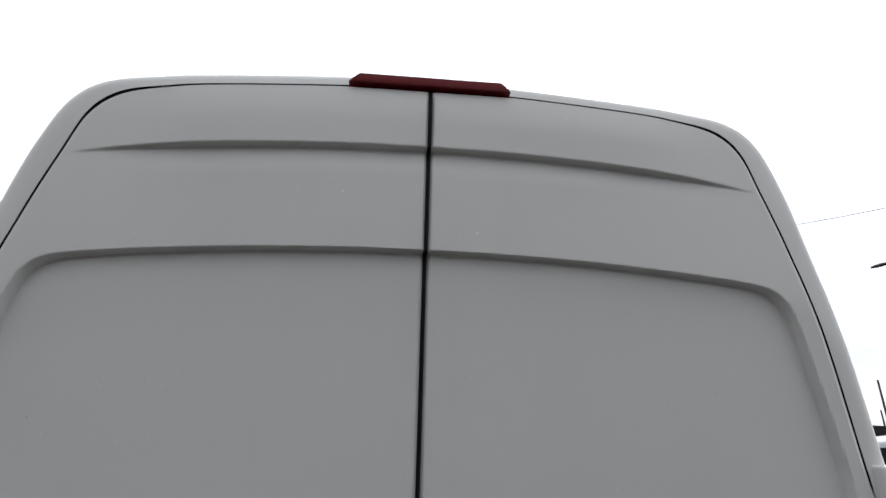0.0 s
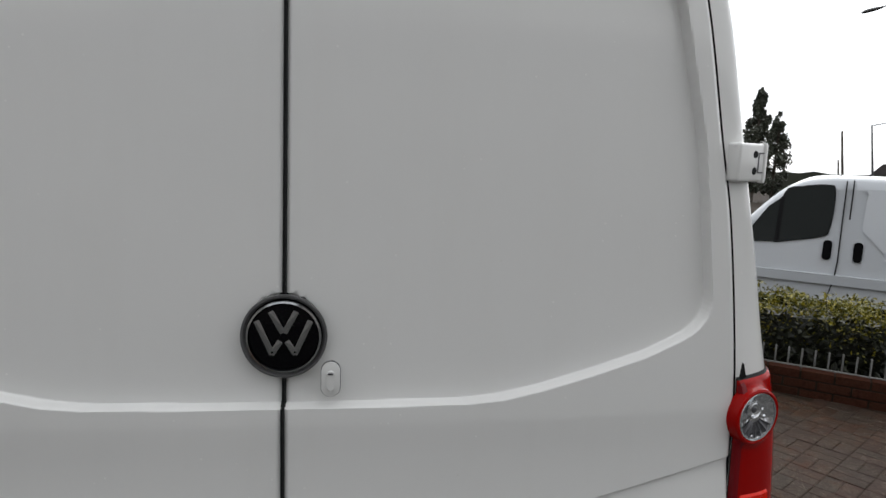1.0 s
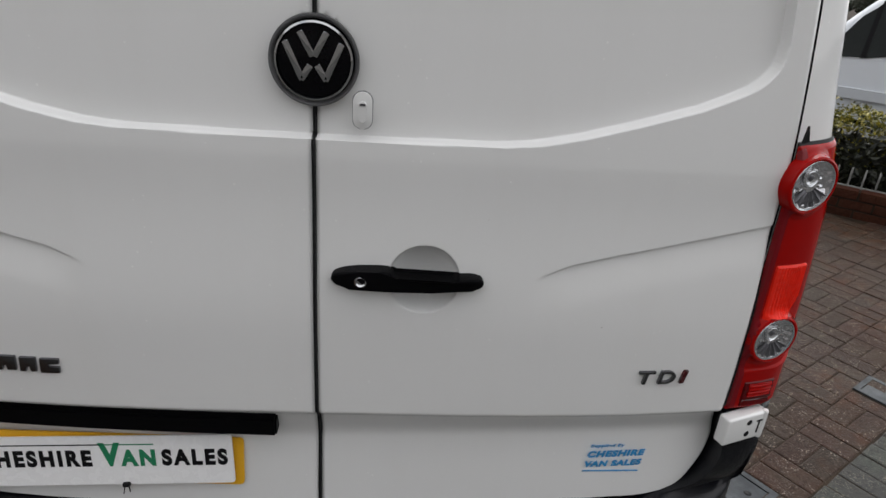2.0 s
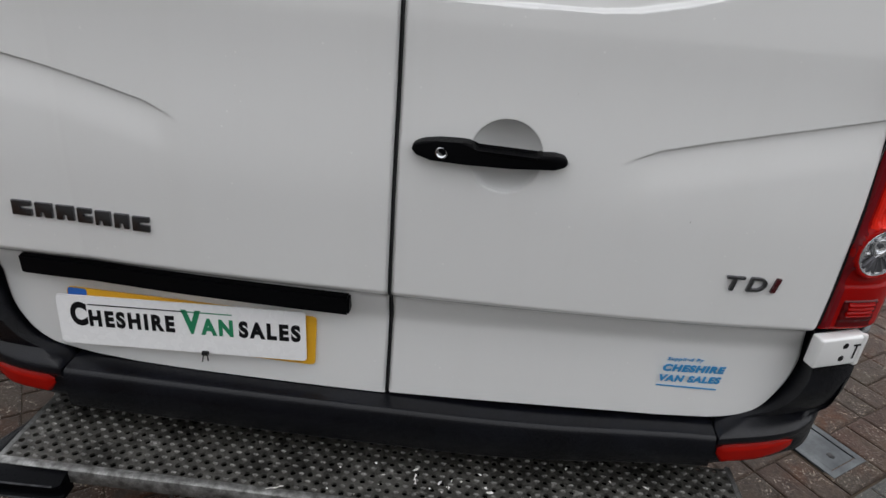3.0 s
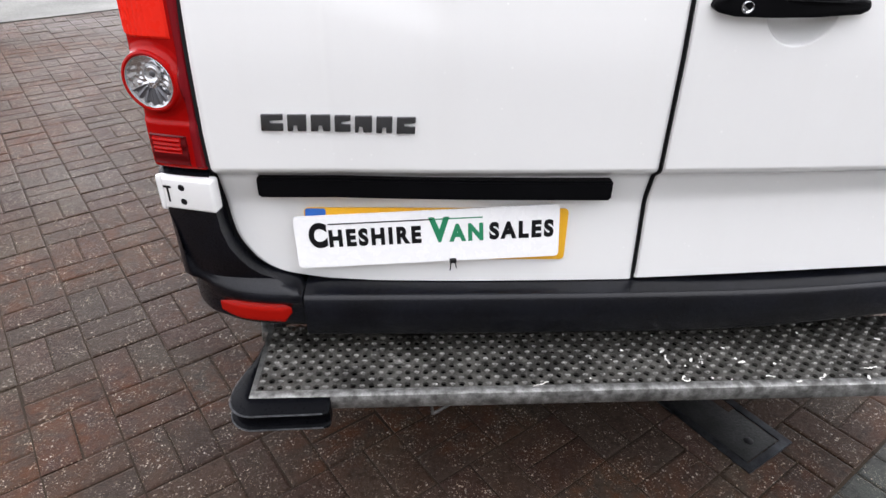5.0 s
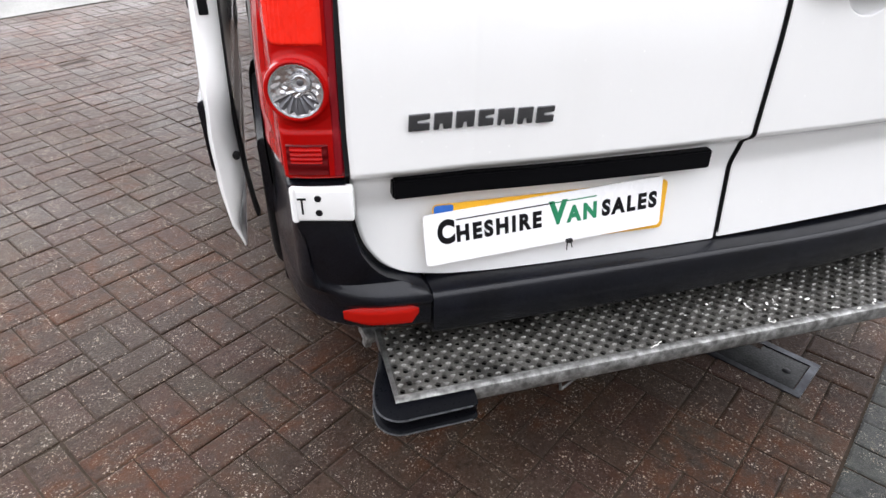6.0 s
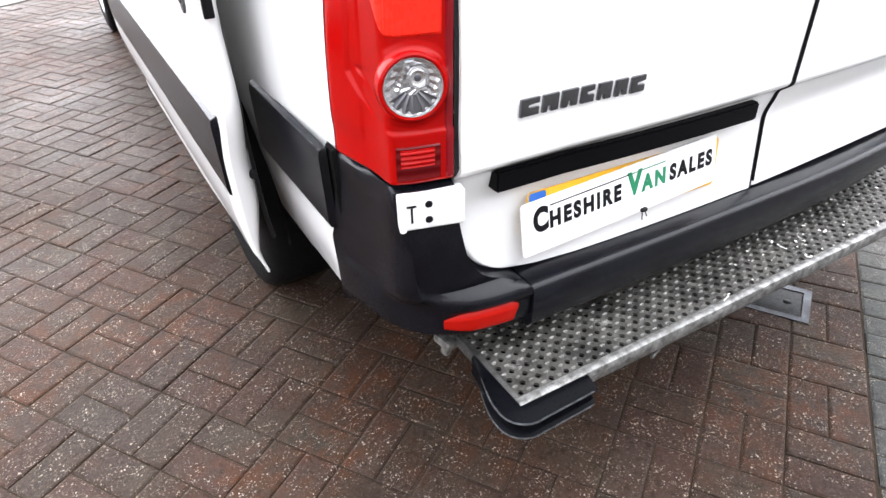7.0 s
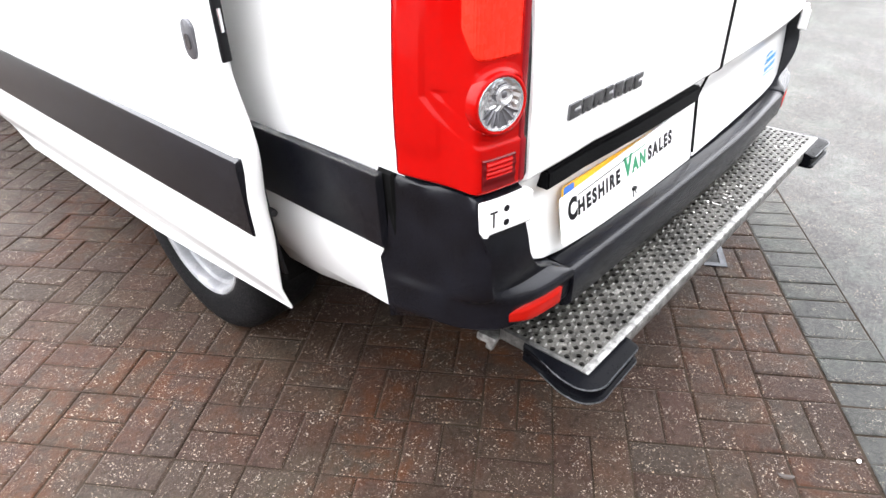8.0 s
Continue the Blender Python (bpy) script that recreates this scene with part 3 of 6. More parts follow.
def askew(sign, p):
    """The left rear corner stands a little wider and further back than the right one."""
    x, y, z = p
    if sign < 0:
        f = float(smooth(0.535, 0.565, z) * (1 - smooth(1.15, 1.6, z)))
        ax = abs(x)
        dx = 0.018 * min(1.0, max(0.0, (ax - 0.64) / 0.12)) - 0.040 * float(smooth(0.91, 0.972, ax))
        dy = -0.019 * min(1.0, max(0.0, (ax - 0.60) / 0.22)) + 0.010 * float(smooth(0.93, 0.972, ax))
        if y < 0.5:
            f *= 1 - float(smooth(0.26, 0.5, y))
            x, y = x - f * dx, y + f * dy
    elif y < 0.26 and z < 0.81:
        # the right door's lower corner is squarer and stands higher
        f = 1 - float(smooth(0.68, 0.81, z))
        x, z = x + f * (0.042 * float(smooth(0.38, 0.69, x)) - 0.016 * float(smooth(0.70, 0.80, x))), z + f * raised(x)
    return (x, y, z)


def rear_door(sign):
    fine = [np.arange(a, b, 0.0016) for a, b in ((0.765, 0.815), (1.015, 1.215), (1.315, 1.50), (2.05, 2.12), (2.235, 2.325), (2.360, 2.4045))]
    zs = np.unique(np.round(np.concatenate([np.arange(0.540, 0.60, 0.003), np.arange(0.60, 2.36, 0.0062)] + fine), 4))
    us = np.concatenate([np.linspace(0, 0.14, 40), np.linspace(0.14, 0.34, 80)[1:], np.linspace(0.34, 0.5, 24)[1:], np.linspace(0.5, 1, 120)[1:]])
    rows = []
    for z in zs:
        gap = 0.0022 + 0.0006 * float(smooth(0.79, 0.75, z))
        wide = edge_x(z + 0.008 * float(smooth(2.28, 2.38, z))) - 0.0042
        x = sign * (gap + us * max(wide - gap, 0.002))
        y = door_y(x, z) + relief(x, z, sign > 0)
        lip = np.minimum(us, 1 - us) * wide
        y = y + 0.004 * (1 - smooth(0.0, 0.006, lip))
        rows.append(np.stack([x, y, np.full_like(x, z)], 1))
    P = np.array([[askew(sign, p) for p in row] for row in rows])
    n, m = P.shape[:2]
    vs = [tuple(v) for v in P.reshape(-1, 3)]
    fs = grid_faces(n, m, flip=sign < 0)
    rim = [(0, j) for j in range(m)] + [(i, m - 1) for i in range(1, n)] + [(n - 1, j) for j in range(m - 2, -1, -1)] + [(i, 0) for i in range(n - 2, 0, -1)]
    start = len(vs)
    for i, j in rim:
        vs.append((P[i, j, 0], P[i, j, 1] + 0.035, P[i, j, 2]))
    for a in range(len(rim)):
        b = (a + 1) % len(rim)
        q = (rim[a][0] * m + rim[a][1], start + a, start + b, rim[b][0] * m + rim[b][1])
        fs.append(q if sign > 0 else q[::-1])
    return part("rear_door", mesh_of("rear_door", vs, fs, sharp=50), WHITE, van, "white pressed-steel rear door, closed")


door_left, door_right = rear_door(-1), rear_door(1)
# rubber weather strip along the closing edge of the right door, a little proud
vs, zs = [], np.linspace(0.556, 2.392, 700)
for z in zs:
    y = float(door_y(0.0, z) + relief(0.004, z, False))
    vs += [(0.0022, y + 0.004, z), (0.0006, y - 0.0035, z), (0.0012, y - 0.0045, z), (0.0020, y - 0.0040, z), (0.0026, y + 0.004, z)]
part("weather_strip", mesh_of("weather_strip", vs, grid_faces(len(zs), 5)), RUBBER, door_right, "thin black rubber weather strip")


def corner(k, v, out=0.0):
    """A point of the rear corner: k along the body line, v from door edge (0) over the pillar's arris to the side (1)."""
    gx, gz, px, pz = (np.interp(k, np.arange(len(EB)), EB[:, c]) for c in range(4))
    g = np.array((gx, door_y(gx, gz) + 0.004, gz))
    low = float(smooth(1.5, 1.2, gz))
    p = np.array((px, 0.20 + 0.010 * low + lean(pz), pz))
    up = float(smooth(1.42, 1.70, gz))          # above the lamps the pillar is flat with a sharp arris
    along = (0.80 + 0.04 * low) * (1 - up) + (0.46 + 0.22 * float(smooth(2.0, 2.28, gz))) * up
    c = np.array((gx + along * (px - gx), g[1] + ((0.25 - 0.13 * low) * (1 - up) + 0.04 * up) * (p[1] - g[1]), gz + (0.80 - 0.38 * up) * (pz - gz)))
    hug = 2.4 + 3.0 * up

    def at(t):
        a, b, d = (1 - t) ** 2, 2 * hug * t * (1 - t), t * t
        return (g * a + c * b + p * d) / (a + b + d)

    q = at(v)
    if out:
        t = at(min(1.0, v + 0.01)) - at(max(0.0, v - 0.01))
        n = np.array((t[1], -t[0], 0.0))
        q = q + n / np.linalg.norm(n) * out
    return q


def k_of_z(z):
    return float(np.interp(z, EB[:60, 1], np.arange(60)))


def body_shell():
    """Corners, sides and roof, one skin."""
    ks = np.arange(len(EB))
    vsamp = np.linspace(0, 1, 27)
    ys = [0.35, 0.55, 0.70] + list(np.arange(0.74, 1.72, 0.04)) + [1.9, 2.2, 2.5, 3.0, 3.5, 4.0, 4.3] + list(np.arange(4.38, 5.36, 0.06)) + [5.5, 5.7, 5.82, 5.88]
    lower = [(0.935, 0.395), (0.955, 0.45), (0.964, 0.55), (0.970, 0.70)]
    allv, allf = [], []
    for sign in (-1, 1):
        rows = []
        for x, z in lower:
            rows.append([(x, 0.24, z)] * len(vsamp) + [(x, y, z) for y in ys])
        for k in ks:
            rows.append([tuple(corner(k, v)) for v in vsamp] + [(EB[k, 2], y, EB[k, 3]) for y in ys])
        P = np.array(rows)
        n, m = P.shape[:2]
        for j in range(m):
            for i in range(n):
                x, y, z = P[i, j]
                for wy in (WHEEL_Y, WHEEL_Y + 3.665):
                    h = 0.40 ** 2 - (y - wy) ** 2
                    if h > 0 and y > 0.3:
                        z = max(z, 0.33 + math.sqrt(h)) if P[i, j, 2] < 0.80 else z
                if y < 0.70 and z < 0.5:
                    z = max(z, 0.447 - 0.16 * (y - 0.25))
                drop = np.interp(y, [4.35, 4.6, 5.2, 5.36, 5.7, 5.82, 5.88], [1, 0.95, 0.52, 0.46, 0.38, 0.30, 0.18])
                if y > 4.35:
                    z = 0.395 + (z - 0.395) * (drop if z > 0.9 else min(1, drop + 0.35 * (0.9 - z)))
                    x = x * np.interp(y, [4.35, 5.2, 5.7, 5.88], [1, 0.97, 0.88, 0.74])
                P[i, j] = askew(sign, (sign * x, y, z))
        at = len(allv)
        allv += [tuple(v) for v in P.reshape(-1, 3)]
        cells = grid_faces(n, m, at, flip=sign > 0)
        for f in cells:
            c = np.mean([allv[q] for q in f], axis=0)
            if sign < 0 and 2.5 < c[1] < 3.8 and 0.56 < c[2] < 2.1:
                continue            # opening behind the slid-back side door
            if c[1] < 0.245 and c[2] < 0.795:
                continue            # the bumper corner stands here
            allf.append(f)
    return mesh_of("body", allv, allf, sharp=60)


WHEEL_Y = 1.095
part("body", body_shell(), WHITE, van, "white painted body sides, corners and roof")

# black sheet added as shade behind the door gaps, load floor, underbody, nose
seal = [(sx * (edge_x(z) + 0.006) if abs(sx) else 0, z) for sx in (1,) for z in np.linspace(0.545, 2.412, 40)]
part("gap_shade_sheet", prism([(x, z) for x, z in seal] + [(-x, z) for x, z in seal[::-1]], 0.150, 0.165), RUBBER, van, "added black sheet that keeps the door gaps dark")
vs, fs = [], []
zs = np.linspace(0.542, 2.404, 900)
for z in zs:
    for x in (-0.028, 0.028):
        vs.append((x * 0.3, door_y(x * 0.3, z) + 0.0032 + relief(0.006, z, False), z))
part("centre_seal", mesh_of("centre_seal", vs, grid_faces(len(zs), 2)), RUBBER, van, "black rubber strip behind the door gap")
for sign in (-1, 1):
    vs, zs = [], np.linspace(0.55, 2.38, 120)
    for z in zs:
        x = edge_x(z)
        for dx in (-0.035, 0.012):
            vs.append(askew(sign, (sign * (x + dx * 0.4), door_y(x, z) + 0.010 + float(relief(x - 0.01, z, False)), z)))
    part("edge_seal", mesh_of("edge_seal", vs, grid_faces(len(zs), 2)), RUBBER, van, "black rubber strip behind the door gap")
vs, xs = [], np.linspace(-0.56, 0.56, 60)
for x in xs:
    z = float(np.interp(-abs(x), -EB[80:, 0], EB[80:, 1]))
    for dz in (-0.04, 0.007):
        vs.append((x, door_y(x, z) + 0.014, z + dz))
part("top_seal", mesh_of("top_seal", vs, grid_faces(len(xs), 2)), RUBBER, van, "black rubber strip behind the door gap")
part("load_floor", box((1.80, 5.2, 0.04), (0, 2.9, 0.52)), DARK, van, "dark load floor")
part("underbody", box((1.70, 5.3, 0.10), (0, 3.0, 0.42), 0.02), DARK, van, "dark underside of the van")
# dark filler added so the gap behind the bumper reads as shade
part("bumper_gap_filler", box((1.56, 0.20, 0.03), (0, 0.15, 0.500), 0.004), DARK, van, "added dark filler for the shade behind the bumper")
part("nose", box((1.36, 0.06, 0.5), (0, 5.87, 0.62), 0.02), WHITE, van, "white front end")


# rear bumper
LIP = spline([(0.685, -0.030), (0.77, -0.022), (0.835, -0.006), (0.888, 0.026), (0.930, 0.082), (0.956, 0.165), (0.972, 0.252)], 4)


def bumper_corner(sign):
    zs = [0.792, 0.785, 0.76, 0.72, 0.68, 0.64, 0.61, 0.59, 0.575, 0.562, 0.552, 0.545, 0.537, 0.530, 0.524, 0.518, 0.512, 0.50, 0.485, 0.47, 0.455, 0.44, 0.425]
    m = len(LIP)
    rows = []
    for z in zs:
        k = k_of_z(max(z, 0.80))
        flare = float(smooth(0.566, 0.536, z))
        sink = 0.010 * smooth(0.522, 0.510, z) + 0.05 * smooth(0.465, 0.42, z) + 0.012 * smooth(0.786, 0.793, z)
        row = []
        for j in range(m):
            s = j / (m - 1)
            up = corner(k, min(1, s / 0.86), 0.010)
            up[2] = z
            shift = (edge_x(max(z, 0.56)) - 0.815 + 0.004) * (1 - s) ** 2
            up[0] += shift
            if s > 0.86:
                up[1] += (s - 0.86) / 0.14 * 0.045
            lo = np.array((*LIP[j], z))
            up[1] -= 0.016 * (1 - s) ** 1.5 * float(smooth(0.77, 0.67, z))
            flush = float(smooth(0.22, 0.62, s) * smooth(0.785, 0.66, z))
            w = max(flare, flush)
            p = up * (1 - w) + lo * w
            shallow = 1 - float(smooth(0.30, 0.50, s))
            nrm = np.array((s, -(1 - s), 0))
            p = p - nrm / np.linalg.norm(nrm) * (sink if z > 0.53 or z < 0.468 else sink * shallow)
            if sign < 0:
                q = np.array(askew(sign, (-p[0], p[1], z)))
            else:
                f = 1 - float(smooth(0.68, 0.80, z))
                q = np.array((p[0] + f * float(smooth(0.54, 0.60, z)) * 0.022 * (1 - s), p[1] + 0.018 * float(smooth(0.64, 0.54, z) * smooth(0.52, 0.80, p[0])), z + f * (0.009 + 0.045 * min(s, 0.55) * float(smooth(0.62, 0.54, z)))))
            end = float(smooth(0.72, 1.0, s))
            goal = np.array((sign * float(np.interp(z, [0.43, 0.60, 0.63, 0.79], [0.966, 0.971, 0.971, 0.955])), float(np.interp(z, [0.43, 0.60, 0.622, 0.79], [0.260, 0.272, 0.246, 0.240])), q[2]))
            q = q * (1 - end) + goal * end
            if z < 0.49:
                q[2] = 0.49 + (0.009 + 0.045 * min(s, 0.55) if sign > 0 else 0.0) - (0.49 - z) * (1 - 0.12 * float(smooth(0.45, 1.0, s)))
            row.append(tuple(q))
        rows.append(row)
    P = np.array(rows)
    n = len(zs)
    vs = [tuple(v) for v in P.reshape(-1, 3)]
    fs = grid_faces(n, m, flip=sign > 0)
    inner = len(vs)                    # top face turns in towards the body
    for i in range(n):
        vs.append((P[i, 0, 0], P[i, 0, 1] + 0.06, P[i, 0, 2]))
    for i in range(n - 1):
        q = (i * m, inner + i, inner + i + 1, (i + 1) * m)
        fs.append(q if sign > 0 else q[::-1])
    top = len(vs)
    for j in range(m):
        vs.append((P[0, j, 0] * 0.97, P[0, j, 1] + 0.03 * (1 - j / m), P[0, j, 2] + 0.002))
    for j in range(m - 1):
        q = (j, j + 1, top + j + 1, top + j)
        fs.append(q if sign > 0 else q[::-1])
    return part("bumper_corner", mesh_of("bumper_corner", vs, fs, sharp=45), GREYPLASTIC, van, "dark grey plastic bumper corner")


def reflector(sign):
    vs = []
    zs = np.linspace(0.468, 0.512, 7)
    first, last = (1.2, 15.6) if sign < 0 else (0.35, 13.4)
    js = np.linspace(first, last, 20)
    for z in zs:
        for j in js:
            s = j / (len(LIP) - 1)
            x, y = (np.interp(j, np.arange(len(LIP)), LIP[:, c]) for c in (0, 1))
            nrm = np.array((s, -(1 - s)))
            nrm /= np.linalg.norm(nrm)
            end = float(smooth(-0.1, 0.25, j - first)) * min(1.0, (last - j) / 9.0) ** 0.8
            zz = 0.499 + (z - 0.499) * (0.08 + 1.0 * end)
            puff = -0.006 + 0.010 * end * float(smooth(0.467, 0.474, z) * smooth(0.513, 0.507, z))
            vs.append((sign * (x + nrm[0] * (puff - 0.004)), y + nrm[1] * (puff - 0.004) + (0.018 * float(smooth(0.52, 0.80, x)) if sign > 0 else 0.0), zz + (0.009 + 0.045 * min(s, 0.55) if sign > 0 else 0.0)))
    return part("reflector", mesh_of("reflector", vs, grid_faces(len(zs), len(js), flip=sign < 0), sharp=60), REFLECTOR, van, "red bumper reflector")


for sign in (-1, 1):
    bumper_corner(sign)
    reflector(sign)
centre_outline = [(0.03, 0.538), (-0.018, 0.536), (-0.026, 0.533), (-0.031, 0.525), (-0.032, 0.49), (-0.030, 0.445), (-0.018, 0.43), (0.06, 0.42), (0.06, 0.538)]
centre = prism(centre_outline, -0.682, 0.682, "x")
bmesh.ops.subdivide_edges(centre, edges=[e for e in centre.edges if abs(e.verts[0].co.x - e.verts[1].co.x) > 0.5], cuts=24)
for v in centre.verts:
    if v.co.y < 0.01:
        v.co.y += 0.002 * abs(v.co.x / 0.682) ** 2 - 0.007 * (1 - abs(v.co.x / 0.682) ** 2)
    if v.co.y < 0.05:
        v.co.y += 0.011 * float(smooth(0.30, 0.682, v.co.x))
    v.co.z += (0.010 if v.co.z > 0.46 else 0.026) * float(smooth(0.15, 0.68, v.co.x))
part("bumper_centre", centre, GREYPLASTIC, van, "dark grey plastic bumper with a wet top ledge")


# tail lamps
LAMP_Z0, LAMP_Z1 = 0.798, 1.352
LAMP_V = np.concatenate([np.linspace(0.002, 0.05, 16), np.linspace(0.06, 1.06, 84)])


def lamp_point(z, v, out):
    k = k_of_z(z)
    if v <= 1:
        return corner(k, v, out)
    p = corner(k, 1.0, out)
    p[1] += (v - 1) * 0.25
    return p


def v_on_corner(z, x):
    vv = np.linspace(0, 1, 80)
    return float(np.interp(x, [corner(k_of_z(z), v)[0] for v in vv], vv))


BULBS = {-1: [(1.280, v_on_corner(1.280, 0.850)), (0.964, v_on_corner(0.964, 0.880))],
         1: [(1.284, v_on_corner(1.284, 0.842)), (0.970, v_on_corner(0.970, 0.868))]}


def lamp_relief(sign, z, v, arc):
    """Height of the lens: arc is the way round the corner, in metres, from the door edge."""
    lip = min((z - LAMP_Z0) / 0.008, (LAMP_Z1 - z) / 0.008, (v - 0.002) / 0.010, (1.06 - v) / 0.03, 1.0)
    h = 0.001 + 0.008 * math.sqrt(max(lip, 0.0))
    for bz, bv in BULBS[sign]:
        home = float(np.interp(bv, LAMP_V, ARC))
        s, dz = arc - home, z - bz
        rho = math.hypot(s, dz)
        # raised red collar of the round lamp
        h += 0.014 * float(smooth(0.060, 0.046, rho)) - 0.034 * float(smooth(0.050, 0.045, rho)) + 0.002 * float(smooth(0.066, 0.062, rho))
        # drop-shaped hollow that runs out from it
        if s > 0:
            upper = 0.030 - 0.15 * s
            lower = -0.052 + 0.062 * (s / 0.13) ** 1.6
            inside = min(upper - dz, dz - lower, (0.135 - s))
            h -= 0.008 * float(smooth(0.0, 0.006, inside))
        # shelf below: the lower facet and the outer strip stand forward
        edge = -0.073 + 0.07 * max(0.0, (s - 0.02) / 0.12) ** 2
        if bz < 1.1:
            h += 0.005 * (float(smooth(edge, edge - 0.004, dz)) if s < 0.14 else 1.0 - float(smooth(-0.01, 0.30, dz)))
    # flat outer strip
    h += 0.003 * float(smooth(0.80, 0.83, v)) * float(smooth(0.84, 0.88, z))
    return h


run = np.array([lamp_point(1.0, v, 0.0) for v in LAMP_V])
ARC = np.concatenate([[0.0], np.cumsum(np.linalg.norm(np.diff(run, axis=0), axis=1))])


def tail_light(sign):
    zs = np.linspace(LAMP_Z0, LAMP_Z1, 190)

    def on_lamp(z, v, out):
        p = lamp_point(z, v, out)
        return askew(sign, (sign * p[0], p[1], p[2]))


    vs, rowlen = [], len(LAMP_V)
    for z in zs:
        for v, arc in zip(LAMP_V, ARC):
            vs.append(on_lamp(z, v, lamp_relief(sign, z, v, arc)))
    lens = part("tail_light", mesh_of("tail_light", vs, grid_faces(len(zs), rowlen, flip=sign < 0), sharp=50), REDLENS, van, "tall red tail lamp with two round clear lamps")

    def patch(name, za, zb, va, vb, lift, material, label, ribs=0, across=0, cut=0.0, rows=22, cols=44):
        """A window laid into the lens; cut rounds its lower outer corner."""
        zz, vv, pts = np.linspace(za, zb, rows), np.linspace(va, vb, cols), []
        for i, z in enumerate(zz):
            for j, v in enumerate(vv):
                fall = cut * max(0.0, (j / (cols - 1) - 0.45) / 0.55) ** 2
                zc = z + fall * (1 - i / (rows - 1))
                arc = float(np.interp(v, LAMP_V, ARC))
                edge = min(i, rows - 1 - i, j, cols - 1 - j) > 0
                wave = 0.0012 * math.cos(ribs * 2 * math.pi * i / rows) + 0.0008 * math.cos(across * 2 * math.pi * j / cols)
                pts.append(on_lamp(zc, v, lamp_relief(sign, zc, v, arc) + (lift + wave if edge else -0.001)))
        part(name, mesh_of(name, pts, grid_faces(rows, cols, flip=sign < 0), sharp=30), material, lens, label)

    inner = v_on_corner(1.06, 0.832)
    low, wide = (1.034, 0.932) if sign < 0 else (1.014, 0.900)
    patch("stop_window", low, low + 0.114, inner, v_on_corner(1.06, wide), 0.0026, AMBERRED, "bright orange-red stop lamp window", 0, 14, 0.05)
    patch("ribbed_reflector", 0.808, 0.868, v_on_corner(0.84, 0.840), v_on_corner(0.84, 0.908), 0.0022, DARKRED, "dark red ribbed reflector", 3)
    patch("reflector_window", 0.832, 0.864, v_on_corner(0.84, 0.850), v_on_corner(0.84, 0.902), 0.0042, REDLENS, "ribbed red reflector window", 4)
    patch("inner_border", LAMP_Z0 + 0.001, LAMP_Z1 - 0.001, 0.003, v_on_corner(1.0, 0.830), 0.0012, MAROON, "thin dark maroon lamp border", 0, 0, 0.0, 60, 6)
    patch("outer_border", LAMP_Z0 + 0.001, LAMP_Z1 - 0.001, 1.035, 1.062, 0.0010, MAROON, "thin dark maroon lamp border", 0, 0, 0.0, 60, 5)
    # dark rubber bedding that closes the gap all round
    bed = []
    ring = [(LAMP_Z0 - 0.004, v) for v in np.linspace(0.0, 1.08, 40)] + [(z, 1.08) for z in np.linspace(LAMP_Z0, LAMP_Z1, 40)] + [(LAMP_Z1 + 0.004, v) for v in np.linspace(1.08, 0.0, 40)] + [(z, 0.0) for z in np.linspace(LAMP_Z1, LAMP_Z0, 40)]
    for z, v in ring:
        cz, cv = 1.08 + (z - 1.08) * 0.98, 0.54 + (v - 0.54) * 0.985
        bed += [on_lamp(z, v, 0.0012), on_lamp(cz, cv, 0.0040)]
    n = len(ring)
    part("lamp_bed", mesh_of("lamp_bed", bed, [(2 * q, 2 * ((q + 1) % n), 2 * ((q + 1) % n) + 1, 2 * q + 1) for q in range(n)]), RUBBER, lens, "black rubber bedding of the lamp")

    rr = np.random.default_rng(4)
    for z, v in BULBS[sign]:
        c0, far = Vector(on_lamp(z, v, 0.0145)), Vector(on_lamp(z, v, 0.030))
        nrm = (far - c0).normalized()
        turn = nrm.to_track_quat("Z", "Y").to_matrix().to_4x4()
        place = Matrix.Translation(c0) @ turn
        collar = lathe([(0.0555, -0.016), (0.0545, 0.000), (0.0525, 0.0065), (0.0490, 0.0085), (0.0462, 0.0075), (0.0455, 0.004)], 48, "z")
        part("lamp_collar", collar, REDLENS, lens, "raised red collar of the round lamp", place)
        part("lamp_ring", lathe([(0.0462, 0.0060), (0.0450, 0.0078), (0.0425, 0.0070), (0.0415, 0.0030)], 48, "z"), CLEAR, lens, "thin clear rim of the round lamp", place)
        # deep silvered bowl of small uneven facets
        bm = bmesh.new()
        rings = []
        for a, (r, h) in enumerate(((0.0425, 0.0055), (0.0375, 0.0035), (0.0330, 0.0020), (0.0285, 0.0008), (0.0240, 0.0000), (0.0195, -0.0006), (0.0150, -0.0010))):
            rings.append([bm.verts.new((r * math.cos(2 * math.pi * (q + 0.5 * (a % 2)) / 30), r * math.sin(2 * math.pi * (q + 0.5 * (a % 2)) / 30), h + (rr.uniform(-0.0016, 0.0016) if a else 0))) for q in range(30)])
        for ra, rb in zip(rings, rings[1:]):
            for q in range(30):
                bm.faces.new((ra[q], ra[(q + 1) % 30], rb[(q + 1) % 30], rb[q]))
        bm.faces.new(rings[-1])
        bmesh.ops.triangulate(bm, faces=bm.faces)
        part("lamp_bowl", from_bm("lamp_bowl", bm, smooth=False), BOWL, lens, "faceted clear lamp bowl", place)
        # smaller round optic up and outward, with grey flutes below it
        side = place @ Matrix.Translation((-sign * 0.008, 0.014, 0.0))
        optic = lathe([(0.0175, 0.0035), (0.0168, 0.0058), (0.0150, 0.0062), (0.0138, 0.0042), (0.0118, 0.0054), (0.0098, 0.0040), (0.0, 0.0034)], 26, "z")
        part("lamp_optic", optic, CLEAR, lens, "ringed clear optic", side)
